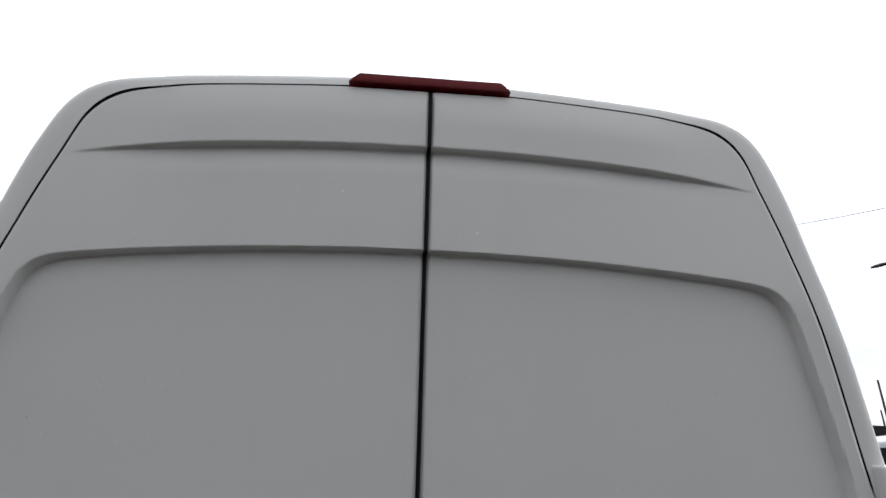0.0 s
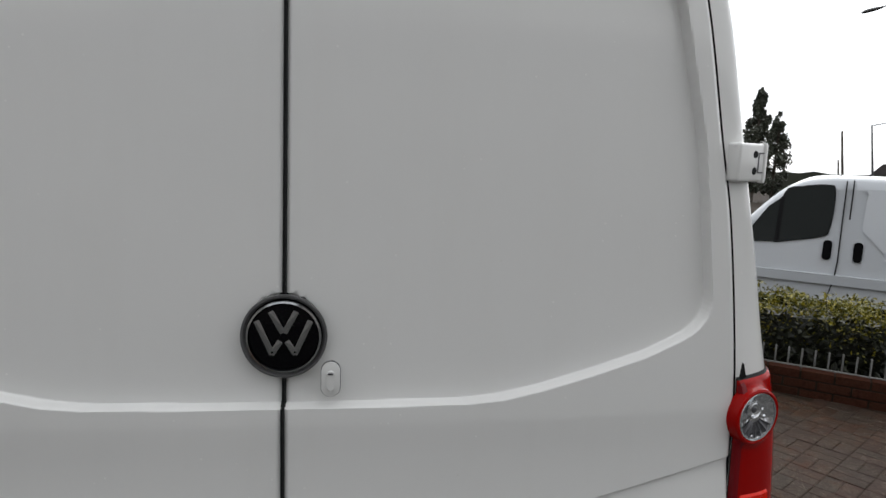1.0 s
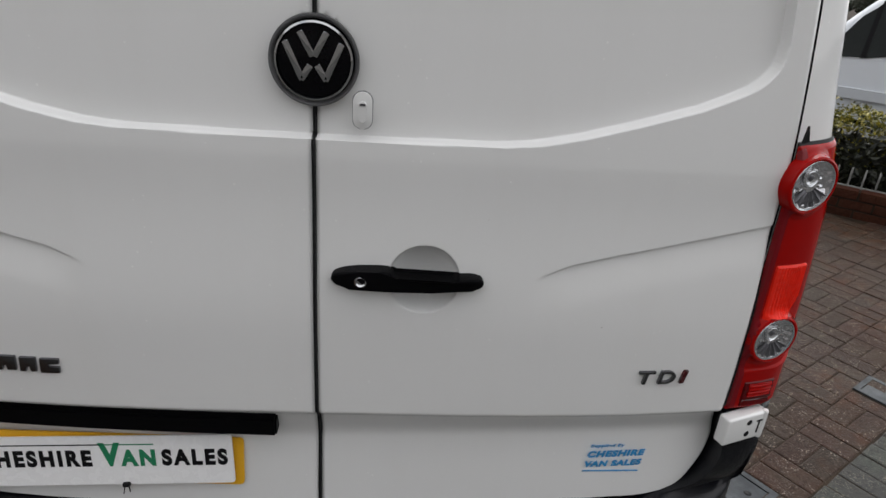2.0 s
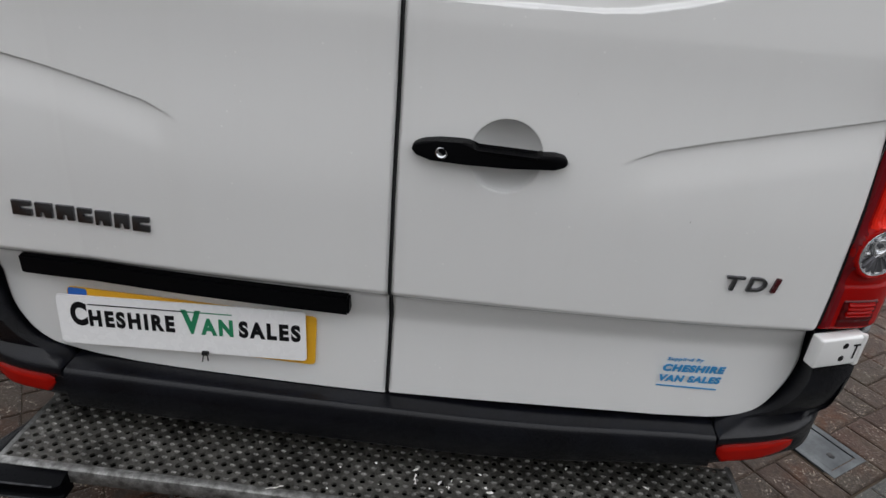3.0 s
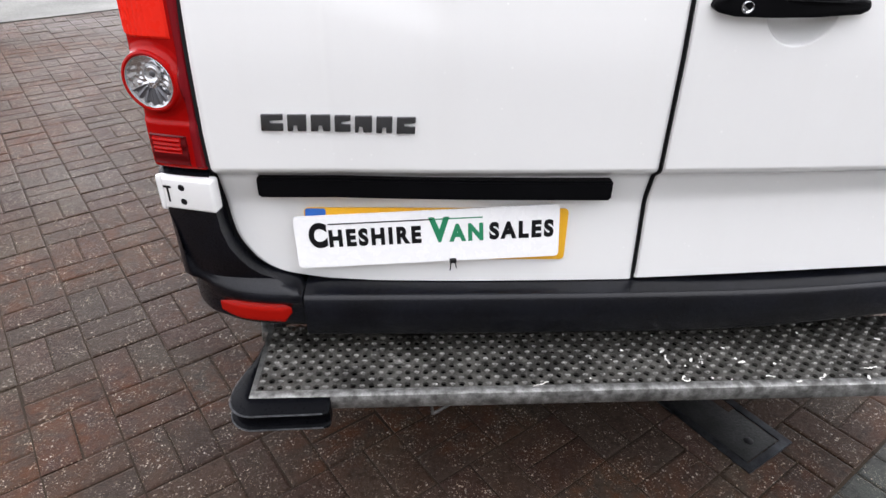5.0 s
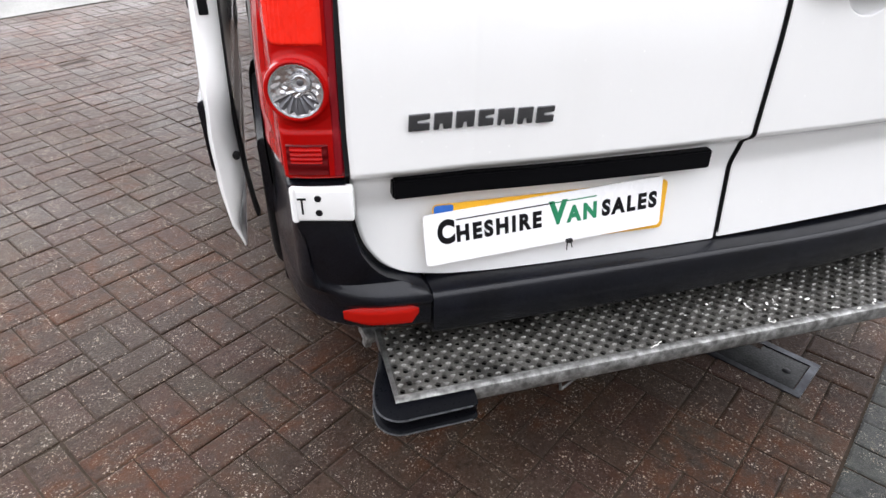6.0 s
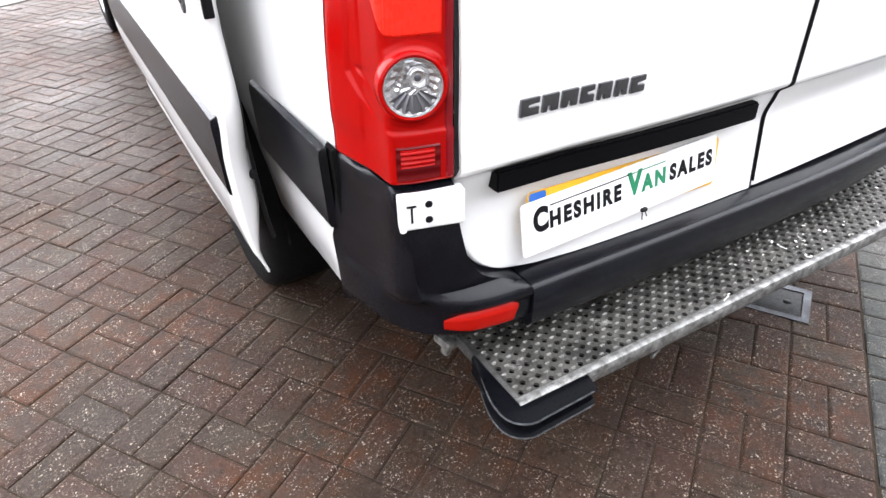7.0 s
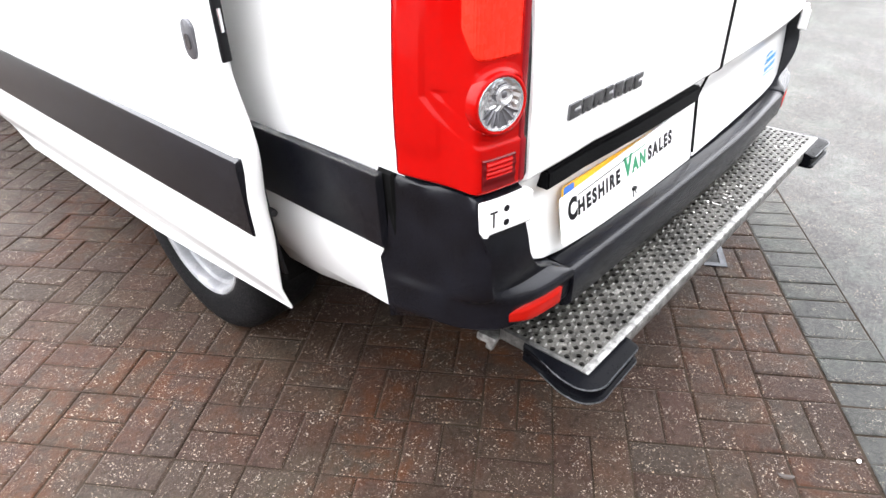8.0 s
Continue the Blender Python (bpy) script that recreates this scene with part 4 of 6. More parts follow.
        part("lamp_eye", lathe([(0.0, 0.0050), (0.0050, 0.0046), (0.0062, 0.0036)], 16, "z"), LAMPGREY, lens, "grey bulb seat", side)
        # fan of flutes in the lower half, their shade put into the grey
        for q in range(6):
            a0, a1 = radians(205 + q * 21.5), radians(205 + q * 21.5 + 20.5)
            bm = bmesh.new()
            rows = []
            for r, h in ((0.0130, 0.0015), (0.0200, 0.0036), (0.0300, 0.0052), (0.0408, 0.0066)):
                rows.append([bm.verts.new((r * math.cos(a0 + (a1 - a0) * f / 4), r * math.sin(a0 + (a1 - a0) * f / 4), h - 0.0022 * math.sin(math.pi * f / 4))) for f in range(5)])
            for ra, rb in zip(rows, rows[1:]):
                for f in range(4):
                    bm.faces.new((ra[f], rb[f], rb[f + 1], ra[f + 1]))
            part("lamp_flute", from_bm("lamp_flute", bm), LAMPGREY, lens, "", place)
    return lens


for sign in (-1, 1):
    tail_light(sign)
    tri = prism([(0.0, 0.0), (0.010, 0.004), (0.003, 0.030)], -0.003, 0.003)
    part("corner_trim", tri, RUBBER, van, "small black trim above the lamp", Matrix.Translation((sign * 0.806, 0.032, 1.357)) @ Matrix.Diagonal((sign, 1, 1, 1)))


# hinges
def hinge(sign, x, y, z, turn, w, h):
    m = Matrix.Translation((sign * x, y, z)) @ Matrix.Rotation(radians(sign * turn), 4, "Z")
    ob = part("door_hinge", box((w, 0.028, h), (0, 0, 0), 0.006, 3), WHITE, van, "white painted door hinge", m)
    for dz in (-0.0145, 0.0145):
        part("hinge_hole", lathe([(0.0, -0.0150), (0.0058, -0.0150), (0.0068, -0.0140)], 14, "y"), INK, ob, "", Matrix.Translation((sign * 0.006, 0, dz)))
    if z > 1.5:
        # no hollow here: grey bars paint the shade along a pocket's edge
        lines = [box((0.0022, 0.003, h * 0.50), (sign * w * 0.20, -0.0135, 0.0), 0.0), box((w * 0.20, 0.003, 0.0022), (sign * w * 0.29, -0.0135, h * 0.25), 0.0), box((w * 0.20, 0.003, 0.0022), (sign * w * 0.29, -0.0135, -h * 0.25), 0.0)]
        part("pocket_shade_lines", joined(*lines), LAMPGREY, ob, "grey bars painted as the pocket's shaded edge")
    else:
        slot = joined(box((0.0035, 0.004, h * 0.46), (sign * w * 0.31, -0.0130, -0.002), 0.0), box((0.016, 0.004, 0.004), (sign * w * 0.31, -0.0130, h * 0.21), 0.0))
        part("hinge_slot", slot, INK, ob, "black T-shaped slot")
    part("hinge_pin", rod((sign * w * 0.44, -0.010, -h * 0.47), (sign * w * 0.44, -0.010, h * 0.47), 0.007), WHITE, ob, "white hinge knuckle")
    for dz in (-0.475, 0.475):
        part("pin_head", lathe([(0.0, -0.003), (0.0055, -0.003), (0.0065, 0.0), (0.0055, 0.003), (0.0, 0.003)], 12, "z"), WHITE, ob, "white pin end", Matrix.Translation((sign * w * 0.44, -0.010, dz * h)))


for sign in (-1, 1):
    hinge(sign, 0.800, 0.074, 1.745, 24, 0.078, 0.068)
    if sign > 0:
        hinge(sign, 0.862, 0.030, 0.762, 20, 0.108, 0.066)
    else:
        hinge(sign, 0.879, 0.0195, 0.752, 15, 0.114, 0.066)

# high brake light over the doors
brake = prism([(-0.148, 2.410), (0.146, 2.410), (0.128, 2.427), (-0.128, 2.427)], 0.060, 0.15, bevel=0.004)
part("brake_light", brake, MAROON, van, "dark red high-level brake light")
part("seal_end", box((0.007, 0.02, 0.05), (0.002, 0.092, 2.388), 0.002), RUBBER, van)
# door handle with key barrel
top = [(0.027, 1.095), (0.032, 1.106), (0.048, 1.113), (0.075, 1.117), (0.110, 1.118), (0.127, 1.117), (0.136, 1.103), (0.234, 1.100), (0.244, 1.108), (0.268, 1.109), (0.284, 1.105), (0.290, 1.096)]
low = [(0.286, 1.089), (0.268, 1.085), (0.20, 1.082), (0.12, 1.081), (0.06, 1.083), (0.036, 1.087)]
hb = prism(top + low, -0.036, 0.004, bevel=0.0045, seg=3)
for v in hb.verts:
    end = max(0.0, abs(v.co.x - 0.158) - 0.09) / 0.05
    if v.co.y < -0.005:
        v.co.y += 0.020 * min(1, end) ** 2
handle = part("door_handle", hb, PLASTIC, door_right, "black plastic door handle")
part("key_barrel", lathe([(0.0, -0.0345), (0.006, -0.0345), (0.0085, -0.037), (0.0105, -0.036), (0.0105, -0.02)], 20, "y"), EMBLEMCHROME, handle, "grey key barrel", Matrix.Translation((0.079, 0.002, 1.097)))

# key cover on the right door
kc = prism([(x, z) for x, z in rounded(0.030, 0.058, 0.0145)], -0.004, 0.006, bevel=0.002)
cover_ob = part("lock_cover", kc, WHITE, door_right, "white oval lock cover", Matrix.Translation((0.076, door_y(0.08, 1.385), 1.377)))
part("cover_gap", prism(rounded(0.0318, 0.0598, 0.0156), -0.0008, 0.004), LAMPGREY, cover_ob, "dark line round the cover")
part("lock_slot", prism(rounded(0.012, 0.034, 0.0058), -0.0062, 0.0, bevel=0.0008, seg=1), WHITE, cover_ob, "", Matrix.Translation((0, 0, -0.002)))
part("lock_bar", box((0.009, 0.002, 0.003), (0, -0.0064, 0.010)), LAMPGREY, cover_ob)

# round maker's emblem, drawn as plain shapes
em_y = door_y(0, 1.45) + 0.008
emblem = part("emblem", lathe([(0.0, -0.010), (0.050, -0.009), (0.0585, -0.006), (0.061, 0.0), (0.061, 0.008)], 48, "y"), PIANO, van, "round black emblem with chrome ring", Matrix.Translation((0.002, em_y, 1.446)))
# recess shade painted as a grey ring
part("emblem_seat", lathe([(0.0595, 0.0), (0.0625, -0.0065), (0.0650, -0.0090), (0.0676, -0.0088), (0.0682, -0.004)], 56, "y"), SEATSHADE, emblem, "ring with the white recess's shade put into its grey")
part("emblem_ring", lathe([(0.0545, -0.0095), (0.0555, -0.0125), (0.0585, -0.0115), (0.0595, -0.007)], 48, "y"), CHROME, emblem, "chrome ring")
for x0, z0, x1, z1 in ((-0.041, 0.026, -0.018, -0.026), (-0.018, -0.026, -0.006, -0.007), (0.006, -0.007, 0.018, -0.026), (0.018, -0.026, 0.041, 0.026), (-0.019, 0.041, -0.002, 0.009), (0.002, 0.009, 0.019, 0.041)):
    d = Vector((x1 - x0, 0, z1 - z0))
    bar = box((0.0105, 0.006, d.length + 0.005), ((x0 + x1) / 2, -0.0112, (z0 + z1) / 2), 0.0028, 2, Matrix.Rotation(math.atan2(d.x, d.z), 4, "Y"))
    part("emblem_bar", bar, EMBLEMCHROME, emblem)

# model badge: seven plain chrome blocks of letter size
bx = -0.722
for i, w in enumerate((0.041, 0.036, 0.037, 0.031, 0.033, 0.031, 0.036)):
    z = 0.898 - 0.004 * i / 6
    hw, hh, n0 = w / 2 - 0.0015, 0.0150, (0.0040, -0.0030, 0.0, 0.0045, -0.0045, 0.0, 0.0030)[i]
    if i % 3:
        slab_line = [(-hw, -hh), (n0 - 0.0040, -hh), (n0 - 0.0040, -0.003), (n0 + 0.0040, -0.003), (n0 + 0.0040, -hh), (hw, -hh), (hw, hh), (-hw, hh)]
    else:
        slab_line = [(-hw, -hh), (hw, -hh), (hw, -0.0040 + n0 / 2), (-hw * 0.25, -0.0040 + n0 / 2), (-hw * 0.25, 0.0030 + n0 / 2), (hw, 0.0030 + n0 / 2), (hw, hh), (-hw, hh)]
    blocks = [prism([(x + 0.06 * zz, zz) for x, zz in slab_line], -0.003, 0.003, bevel=0.0012, seg=2)]
    part("badge_block", joined(*blocks), DARKCHROME, door_left, "dark chrome badge block", Matrix.Translation((bx + w / 2, askew(-1, (bx + w / 2, float(door_y(bx + w / 2, 0.9)) - 0.0185, z))[1], z)))
    bx += w + 0.0045

def drape(me, x0, z, lift):
    """Bends flat lettering to the door's curve."""
    for v in me.vertices:
        v.co.z += -(door_y(x0 + v.co.x, z)) + lift
    return me


# engine badge
for txt, x, w, material in (("T", 0.606, 0.033, DARKCHROME), ("D", 0.646, 0.035, DARKCHROME), ("I", 0.691, 0.014, REDINK)):
    me = drape(fit_width(lettering(txt, 0.04, 0.003, 0.0006, 1.0, 0.12), w, 0.028), x, 0.9, 0.019)
    part("badge_letter", me, material, door_right, "chrome badge letter" if txt != "I" else "dark red badge letter", Matrix.Translation((x, 0, 0.883)) @ UPRIGHT)

# lamp bar over the number plate
bar = joined(*[box((0.6710 / 14, 0.032, 0.041), (-0.750 + 0.6710 * (k + 0.5) / 14, 0.011, 0.7590), 0.0) for k in range(14)])
bmesh.ops.remove_doubles(bar, verts=bar.verts, dist=1e-4)
bmesh.ops.delete(bar, geom=[f for f in bar.faces if abs(f.normal.x) > 0.9 and -0.745 < f.calc_center_median().x < -0.085], context="FACES_ONLY")
bmesh.ops.bevel(bar, geom=[e for e in bar.edges if e.is_manifold and e.calc_face_angle(0) > 0.5], offset=0.004, segments=2, affect="EDGES")
for v in bar.verts:
    v.co.y = askew(-1, (v.co.x, v.co.y + float(door_y(v.co.x, 0.75)), 0.75))[1]
    v.co.z -= 0.010 * (v.co.x + 0.414)
part("plate_light_bar", bar, PLASTIC, door_left, "black plastic plate-light bar")

# yellow plate, and the dealer's white plate hung askew over it
yp = part("rear_plate", prism(rounded(0.520, 0.111, 0.008), -0.003, 0.001, bevel=0.001, seg=1), PLATEYELLOW, van, "yellow rear plate mostly covered", Matrix.Translation((-0.4115, 0.0210, 0.6525)) @ Matrix.Rotation(radians(1.0), 4, "Y") @ Matrix.Rotation(radians(-6.5), 4, "X"))
part("plate_strip", prism(rounded(0.040, 0.109, 0.006), -0.0036, -0.0031), BLUE, yp, "blue end strip", Matrix.Translation((-0.238, 0, 0)))
plate_m = Matrix.Translation((-0.430, 0.0105, 0.6525)) @ Matrix.Rotation(radians(-2.4), 4, "Y") @ Matrix.Rotation(radians(-7.5), 4, "X")
wp = part("show_plate", prism(rounded(0.522, 0.111, 0.007), -0.0015, 0.0015, bevel=0.001, seg=1), PLATEWHITE, van, "white dealer plate with black and green words", plate_m)
for txt, x, z, w, h, material in (("C", -0.234, -0.013, 0.036, 0.054, INK), ("HESHIRE", -0.195, -0.013, 0.182, 0.038, INK),
                                  ("V", 0.002, -0.013, 0.042, 0.054, GREENINK), ("AN", 0.042, -0.013, 0.068, 0.038, GREENINK), ("SALES", 0.122, -0.013, 0.128, 0.038, INK)):
    me = fit_width(lettering(txt, 0.05, 0.0003, 0.0027, 1.32), w, h)
    for glyph in islands(me):
        part("plate_letter", glyph, material, wp, "", Matrix.Translation((x, -0.0019, z)) @ UPRIGHT)
part("plate_rule", box((0.205, 0.0006, 0.0024), (-0.092, -0.0019, 0.0365)), INK, wp)
part("plate_rule", box((0.098, 0.0006, 0.0024), (0.060, -0.0019, 0.0365)), GREENINK, wp)
clip = joined(box((0.014, 0.010, 0.008), (0, 0, 0), 0.002), rod((-0.004, 0, -0.003), (-0.007, -0.003, -0.020), 0.0012), rod((0.004, 0, -0.003), (0.006, -0.003, -0.016), 0.0012))
part("plate_tie", clip, RUBBER, wp, "black tie under the plate", Matrix.Translation((0.048, -0.004, -0.054)))

# blue dealer sticker
for txt, x, z, w, h in (("Supplied By", 0.559, 0.6835, 0.074, 0.011), ("CHESHIRE", 0.554, 0.6600, 0.126, 0.0195), ("VAN SALES", 0.550, 0.6365, 0.126, 0.0185)):
    me = drape(fit_width(lettering(txt, 0.02, 0.0002, 0.0008 if txt.startswith("Sup") else 0.0012, 1.15, 0.12), w, h), x, z, 0.0060 - foot_depth(z + h / 2))
    for glyph in islands(me):
        part("sticker_letter", glyph, STICKERBLUE, door_right, "blue vinyl letter", Matrix.Translation((x, 0, z)) @ UPRIGHT @ Matrix.Rotation(radians(5.7), 4, "X"))
part("sticker_bar", box((0.122, 0.0006, 0.0032), (0.610, float(door_y(0.61, 0.616)) + foot_depth(0.629) - 0.0060, 0.629), 0, 1, Matrix.Rotation(radians(2.0), 4, "Z")), STICKERBLUE, door_right, "thin blue vinyl line of small print")


# ---- rear step ----
STEP_Z, STEP_Y0, STEP_Y1, STEP_X0, STEP_X1 = 0.377, -0.142, 0.085, -0.790, 0.784


def step_deck():
    """Perforated tread: pierced cells and raised studs, turn about."""
    c = 0.0186
    nx, ny = int(round((STEP_X1 - STEP_X0 - 0.02) / c)), int((STEP_Y1 - STEP_Y0 - 0.014) / c)
    vs, fs, studs = [], [], []
    x0, y0 = STEP_X0 + 0.01, STEP_Y0 + 0.014
    cx = (STEP_X1 - STEP_X0 - 0.02) / nx

    def ring(pts):
        at = len(vs)
        vs.extend(pts)
        return list(range(at, at + len(pts)))

    for i in range(nx):
        for j in range(ny):
            mx, my = x0 + (i + 0.5) * cx, y0 + (j + 0.5) * c
            sq = [(mx + a * cx / 2, my + b * c / 2, STEP_Z) for a, b in ((-1, -1), (0, -1), (1, -1), (1, 0), (1, 1), (0, 1), (-1, 1), (-1, 0))]
            hole = (i + j) % 2 == 0
            r = 0.0067 if hole else 0.0052
            a0 = radians(225)
            mid = [(mx + r * math.cos(a0 + q * math.pi / 4), my + r * math.sin(a0 + q * math.pi / 4), STEP_Z) for q in range(8)]
            o, n = ring(sq), ring(mid)
            for q in range(8):
                fs.append((o[q], o[(q + 1) % 8], n[(q + 1) % 8], n[q]))
            if hole:
                d = ring([(x, y, STEP_Z - 0.006) for x, y, z in mid])
                for q in range(8):
                    fs.append((n[q], n[(q + 1) % 8], d[(q + 1) % 8], d[q]))
            else:
                studs.append((mx, my))
                d = ring([(mx + 0.5 * (x - mx), my + 0.5 * (y - my), STEP_Z + 0.0028) for x, y, z in mid])
                for q in range(8):
                    fs.append((n[q], n[(q + 1) % 8], d[(q + 1) % 8], d[q]))
                fs.append(tuple(d))
    bm = bmesh.new()
    pts = [bm.verts.new(v) for v in vs]
    for f in fs:
        bm.faces.new([pts[k] for k in f])
    bmesh.ops.remove_doubles(bm, verts=bm.verts, dist=1e-4)
    return from_bm("rear_step", bm, True, 30), studs


deck_mesh, stud_spots = step_deck()
step = part("rear_step", deck_mesh, DECK, van, "weathered galvanised perforated rear step")
nose_line = [(STEP_Y0 + 0.015, 0.377), (STEP_Y0 + 0.004, 0.3785), (STEP_Y0 - 0.003, 0.376), (STEP_Y0 - 0.006, 0.370), (STEP_Y0 - 0.006, 0.346), (STEP_Y0 - 0.003, 0.342), (STEP_Y0 + 0.02, 0.342), (STEP_Y0 + 0.02, 0.345), (STEP_Y0, 0.346), (STEP_Y0, 0.371), (STEP_Y0 + 0.015, 0.373)]
part("step_nosing", prism(nose_line, STEP_X0, STEP_X1, "x"), WORNEDGE, step, "bright worn front edge")
for x in (STEP_X0, STEP_X1 - 0.010):
    part("step_end", box((0.010, STEP_Y1 - STEP_Y0 - 0.016, 0.03), (x + 0.005, (STEP_Y0 + STEP_Y1) / 2 + 0.008, STEP_Z - 0.0148)), GALV, step)
vs, fs = [], []
for sx, sy in stud_spots:
    at = len(vs)
    vs += [(sx + 0.0066 * math.cos(q * math.pi / 4), sy + 0.0036 * math.sin(q * math.pi / 4), STEP_Z + 0.0010) for q in range(8)]
    vs += [(sx + 0.0042 * math.cos(q * math.pi / 4), sy + 0.0019 * math.sin(q * math.pi / 4), STEP_Z + 0.0036) for q in range(8)]
    fs += [(at + q, at + (q + 1) % 8, at + 8 + (q + 1) % 8, at + 8 + q) for q in range(8)] + [tuple(range(at + 8, at + 16))]
part("tread_studs", mesh_of("tread_studs", vs, fs, sharp=60), STUD, step, "worn bright studs of the tread")["kind"] = "stuff"
# black sheet added below the tread as the shade seen through its holes
part("hole_shade_sheet", box((1.53, 0.205, 0.003), (-0.009, -0.026, 0.363)), DARK, step, "added black sheet that keeps the tread holes dark")
part("step_beam", box((1.42, 0.05, 0.05), (0, 0.07, 0.335), 0.006), DARK, step, "dark support beam")
for x in (-0.45, 0.45):
    part("step_arm", box((0.06, 0.34, 0.06), (x, 0.20, 0.34), 0.006), DARK, step)
hook = joined(rod((0, 0, 0), (0.004, -0.004, -0.034), 0.0035), rod((0.004, -0.004, -0.034), (0.038, 0.0, -0.012), 0.0035), rod((0.0, 0, 0), (0.044, 0.0, 0.004), 0.0035))
part("step_hook", hook, GALV, step, "small bent steel hook", Matrix.Translation((-0.428, -0.128, 0.340)))


def end_cap(sign):
    """Rubber corner bumper: a flat top flange, a hollow channel and two rims, running out to a point along the step's end."""
    xo, yo, r = (-STEP_X0 if sign < 0 else STEP_X1) + 0.002, STEP_Y0 - 0.007, 0.014
    ys = np.linspace(0.016, yo + r + 0.002, 9)
    path = [(sign * xo, y, 0) for y in ys]
    grow = [0.10 + 0.90 * float(smooth(0.024, -0.125, y)) for y in ys]
    for q in range(11):
        a = radians(90 * q / 10)
        path.append((sign * (xo - r + r * math.cos(a)), yo + r - r * math.sin(a), 0))
        grow.append(1.0)
    for d, g in ((0.04, 0.97), (0.08, 0.95), (0.12, 0.93), (0.150, 0.90), (0.158, 0.84), (0.163, 0.70)):
        path.append((sign * (xo - d), yo, 0))
        grow.append(g)
    outline = [(-0.012, 0.372), (-0.001, 0.3755), (0.010, 0.3745), (0.026, 0.3700), (0.034, 0.3680), (0.0375, 0.3672), (0.0392, 0.3655), (0.0388, 0.3630), (0.0350, 0.3605), (0.0300, 0.3580), (0.0285, 0.3520),
               (0.0285, 0.3400), (0.0310, 0.3355), (0.0370, 0.3335), (0.0400, 0.3315), (0.0405, 0.3285), (0.0380, 0.3260), (0.0260, 0.3245), (-0.012, 0.3250)]
    turned = (lambda o: [(-a, b) for a, b in o]) if sign > 0 else (lambda o: o)
    cap = part("end_cap", swept(path, turned(outline), grow), GLOSSBLACK, step, "wet black rubber corner bumper of the step")
    # two paler strips along the rims, partly wear, partly painted highlight
    for at, z in ((0.0380, 0.3668), (0.0400, 0.3312)):
        line = [(at - 0.0022, z - 0.0008), (at + 0.0010, z - 0.0016), (at + 0.0016, z), (at + 0.0004, z + 0.0012), (at - 0.0022, z + 0.0008)]
        part("cap_rim", swept(path[3:-2], turned(line), grow[3:-2]), WORNGLINT, cap, "worn rim with its wet highlight put into the grey")
    return cap


end_cap(-1)
end_cap(1)

# ---- left side: rub strip, slid-back door, wheels ----
def side_x(z):
    zs = [0.395, 0.45, 0.55, 0.70] + list(EB[:70, 3])
    xs = [0.935, 0.955, 0.964, 0.970] + list(EB[:70, 2])
    return float(np.interp(z, zs, xs))


def strip(sign, y0, y1, z0, z1, off, thick, name, material, parent, label):
    """A raised strip that follows the side."""
    prof = [(off - 0.002, z0), (off + thick * 0.8, z0 + 0.006), (off + thick, z0 + 0.02), (off + thick, z1 - 0.02), (off + thick * 0.8, z1 - 0.006), (off - 0.002, z1)]
    ys = [y0, y0 + 0.004] + list(np.linspace(y0 + 0.02, y1 - 0.02, 6)) + [y1 - 0.004, y1]
    vs = []
    for i, y in enumerate(ys):
        for o, z in prof:
            oo = o if 0 < i < len(ys) - 1 else off - 0.002
            vs.append((sign * (side_x(z) + oo), y, z))
    return part(name, mesh_of(name, vs, grid_faces(len(ys), len(prof), flip=sign < 0), sharp=40), material, parent, label)


for sign in (-1, 1):
    strip(sign, 0.246, WHEEL_Y - 0.40, 0.618, 0.795, 0.0, 0.014, "side_rub_strip", GREYPLASTIC, van, "dark grey plastic rub strip")
    # black strip added over the white side as the shade of the gap
    strip(sign, 0.225, 0.268, 0.612, 0.797, -0.012, 0.006, "gap_shade_strip", DARK, van, "added black strip for the shaded gap beside the bumper corner")
    strip(sign, WHEEL_Y + 0.47, 4.3, 0.60, 0.795, 0.0, 0.014, "side_rub_strip", GREYPLASTIC, van, "dark grey plastic rub strip")


SLIDE, SD_Y0, SD_Y1, SD_Z0, SD_Z1 = 0.130, 0.505, 2.40, 0.346, 2.12


def sliding_door():
    zs = np.concatenate([np.linspace(SD_Z0, 0.46, 14), np.linspace(0.48, 1.3, 24), np.linspace(1.35, SD_Z1, 12)])
    rows = []
    for z in zs:
        x = side_x(z) + SLIDE + 0.010 * float(smooth(0.80, 0.66, z) * smooth(0.40, 0.55, z))
        tip = 0.006 * max(0.0, (0.52 - z) / 0.125) ** 1.3
        y0 = SD_Y0 - (tip if z > 0.39 else 0.006) + 15.5 * max(0.0, 0.39 - z) + 0.055 * float(smooth(0.78, 0.98, z))
        y1 = SD_Y1 + 0.02 * float(smooth(0.42, 0.6, z)) - 3.4 * max(0.0, 0.42 - z)
        th = 0.10 + 0.90 * float(smooth(0.40, 0.58, z))
        row = [(x - a * th, y0 + b * th, z) for a, b in ((0.066, 0.075), (0.060, 0.045), (0.046, 0.018), (0.030, 0.006), (0.014, 0.006), (0.005, 0.018), (0.0, 0.040))]
        row += [(x, y, z) for y in np.linspace(y0 + 0.06, y1 - 0.03, 12)]
        row += [(x, y1 - 0.006, z), (x - 0.004 * th, y1, z), (x - 0.066 * th, y1 - 0.01, z), (x - 0.066 * th, y0 + 0.060 * th, z)]
        rows.append([(-a, b, c) for a, b, c in row])
    P = np.array(rows)
    n, m = P.shape[:2]
    vs = [tuple(v) for v in P.reshape(-1, 3)]
    fs = grid_faces(n, m)
    fs += [tuple(range(m - 1)), tuple(range((n - 1) * m + m - 2, (n - 1) * m - 1, -1))]
    return mesh_of("sliding_door", vs, fs, sharp=40)


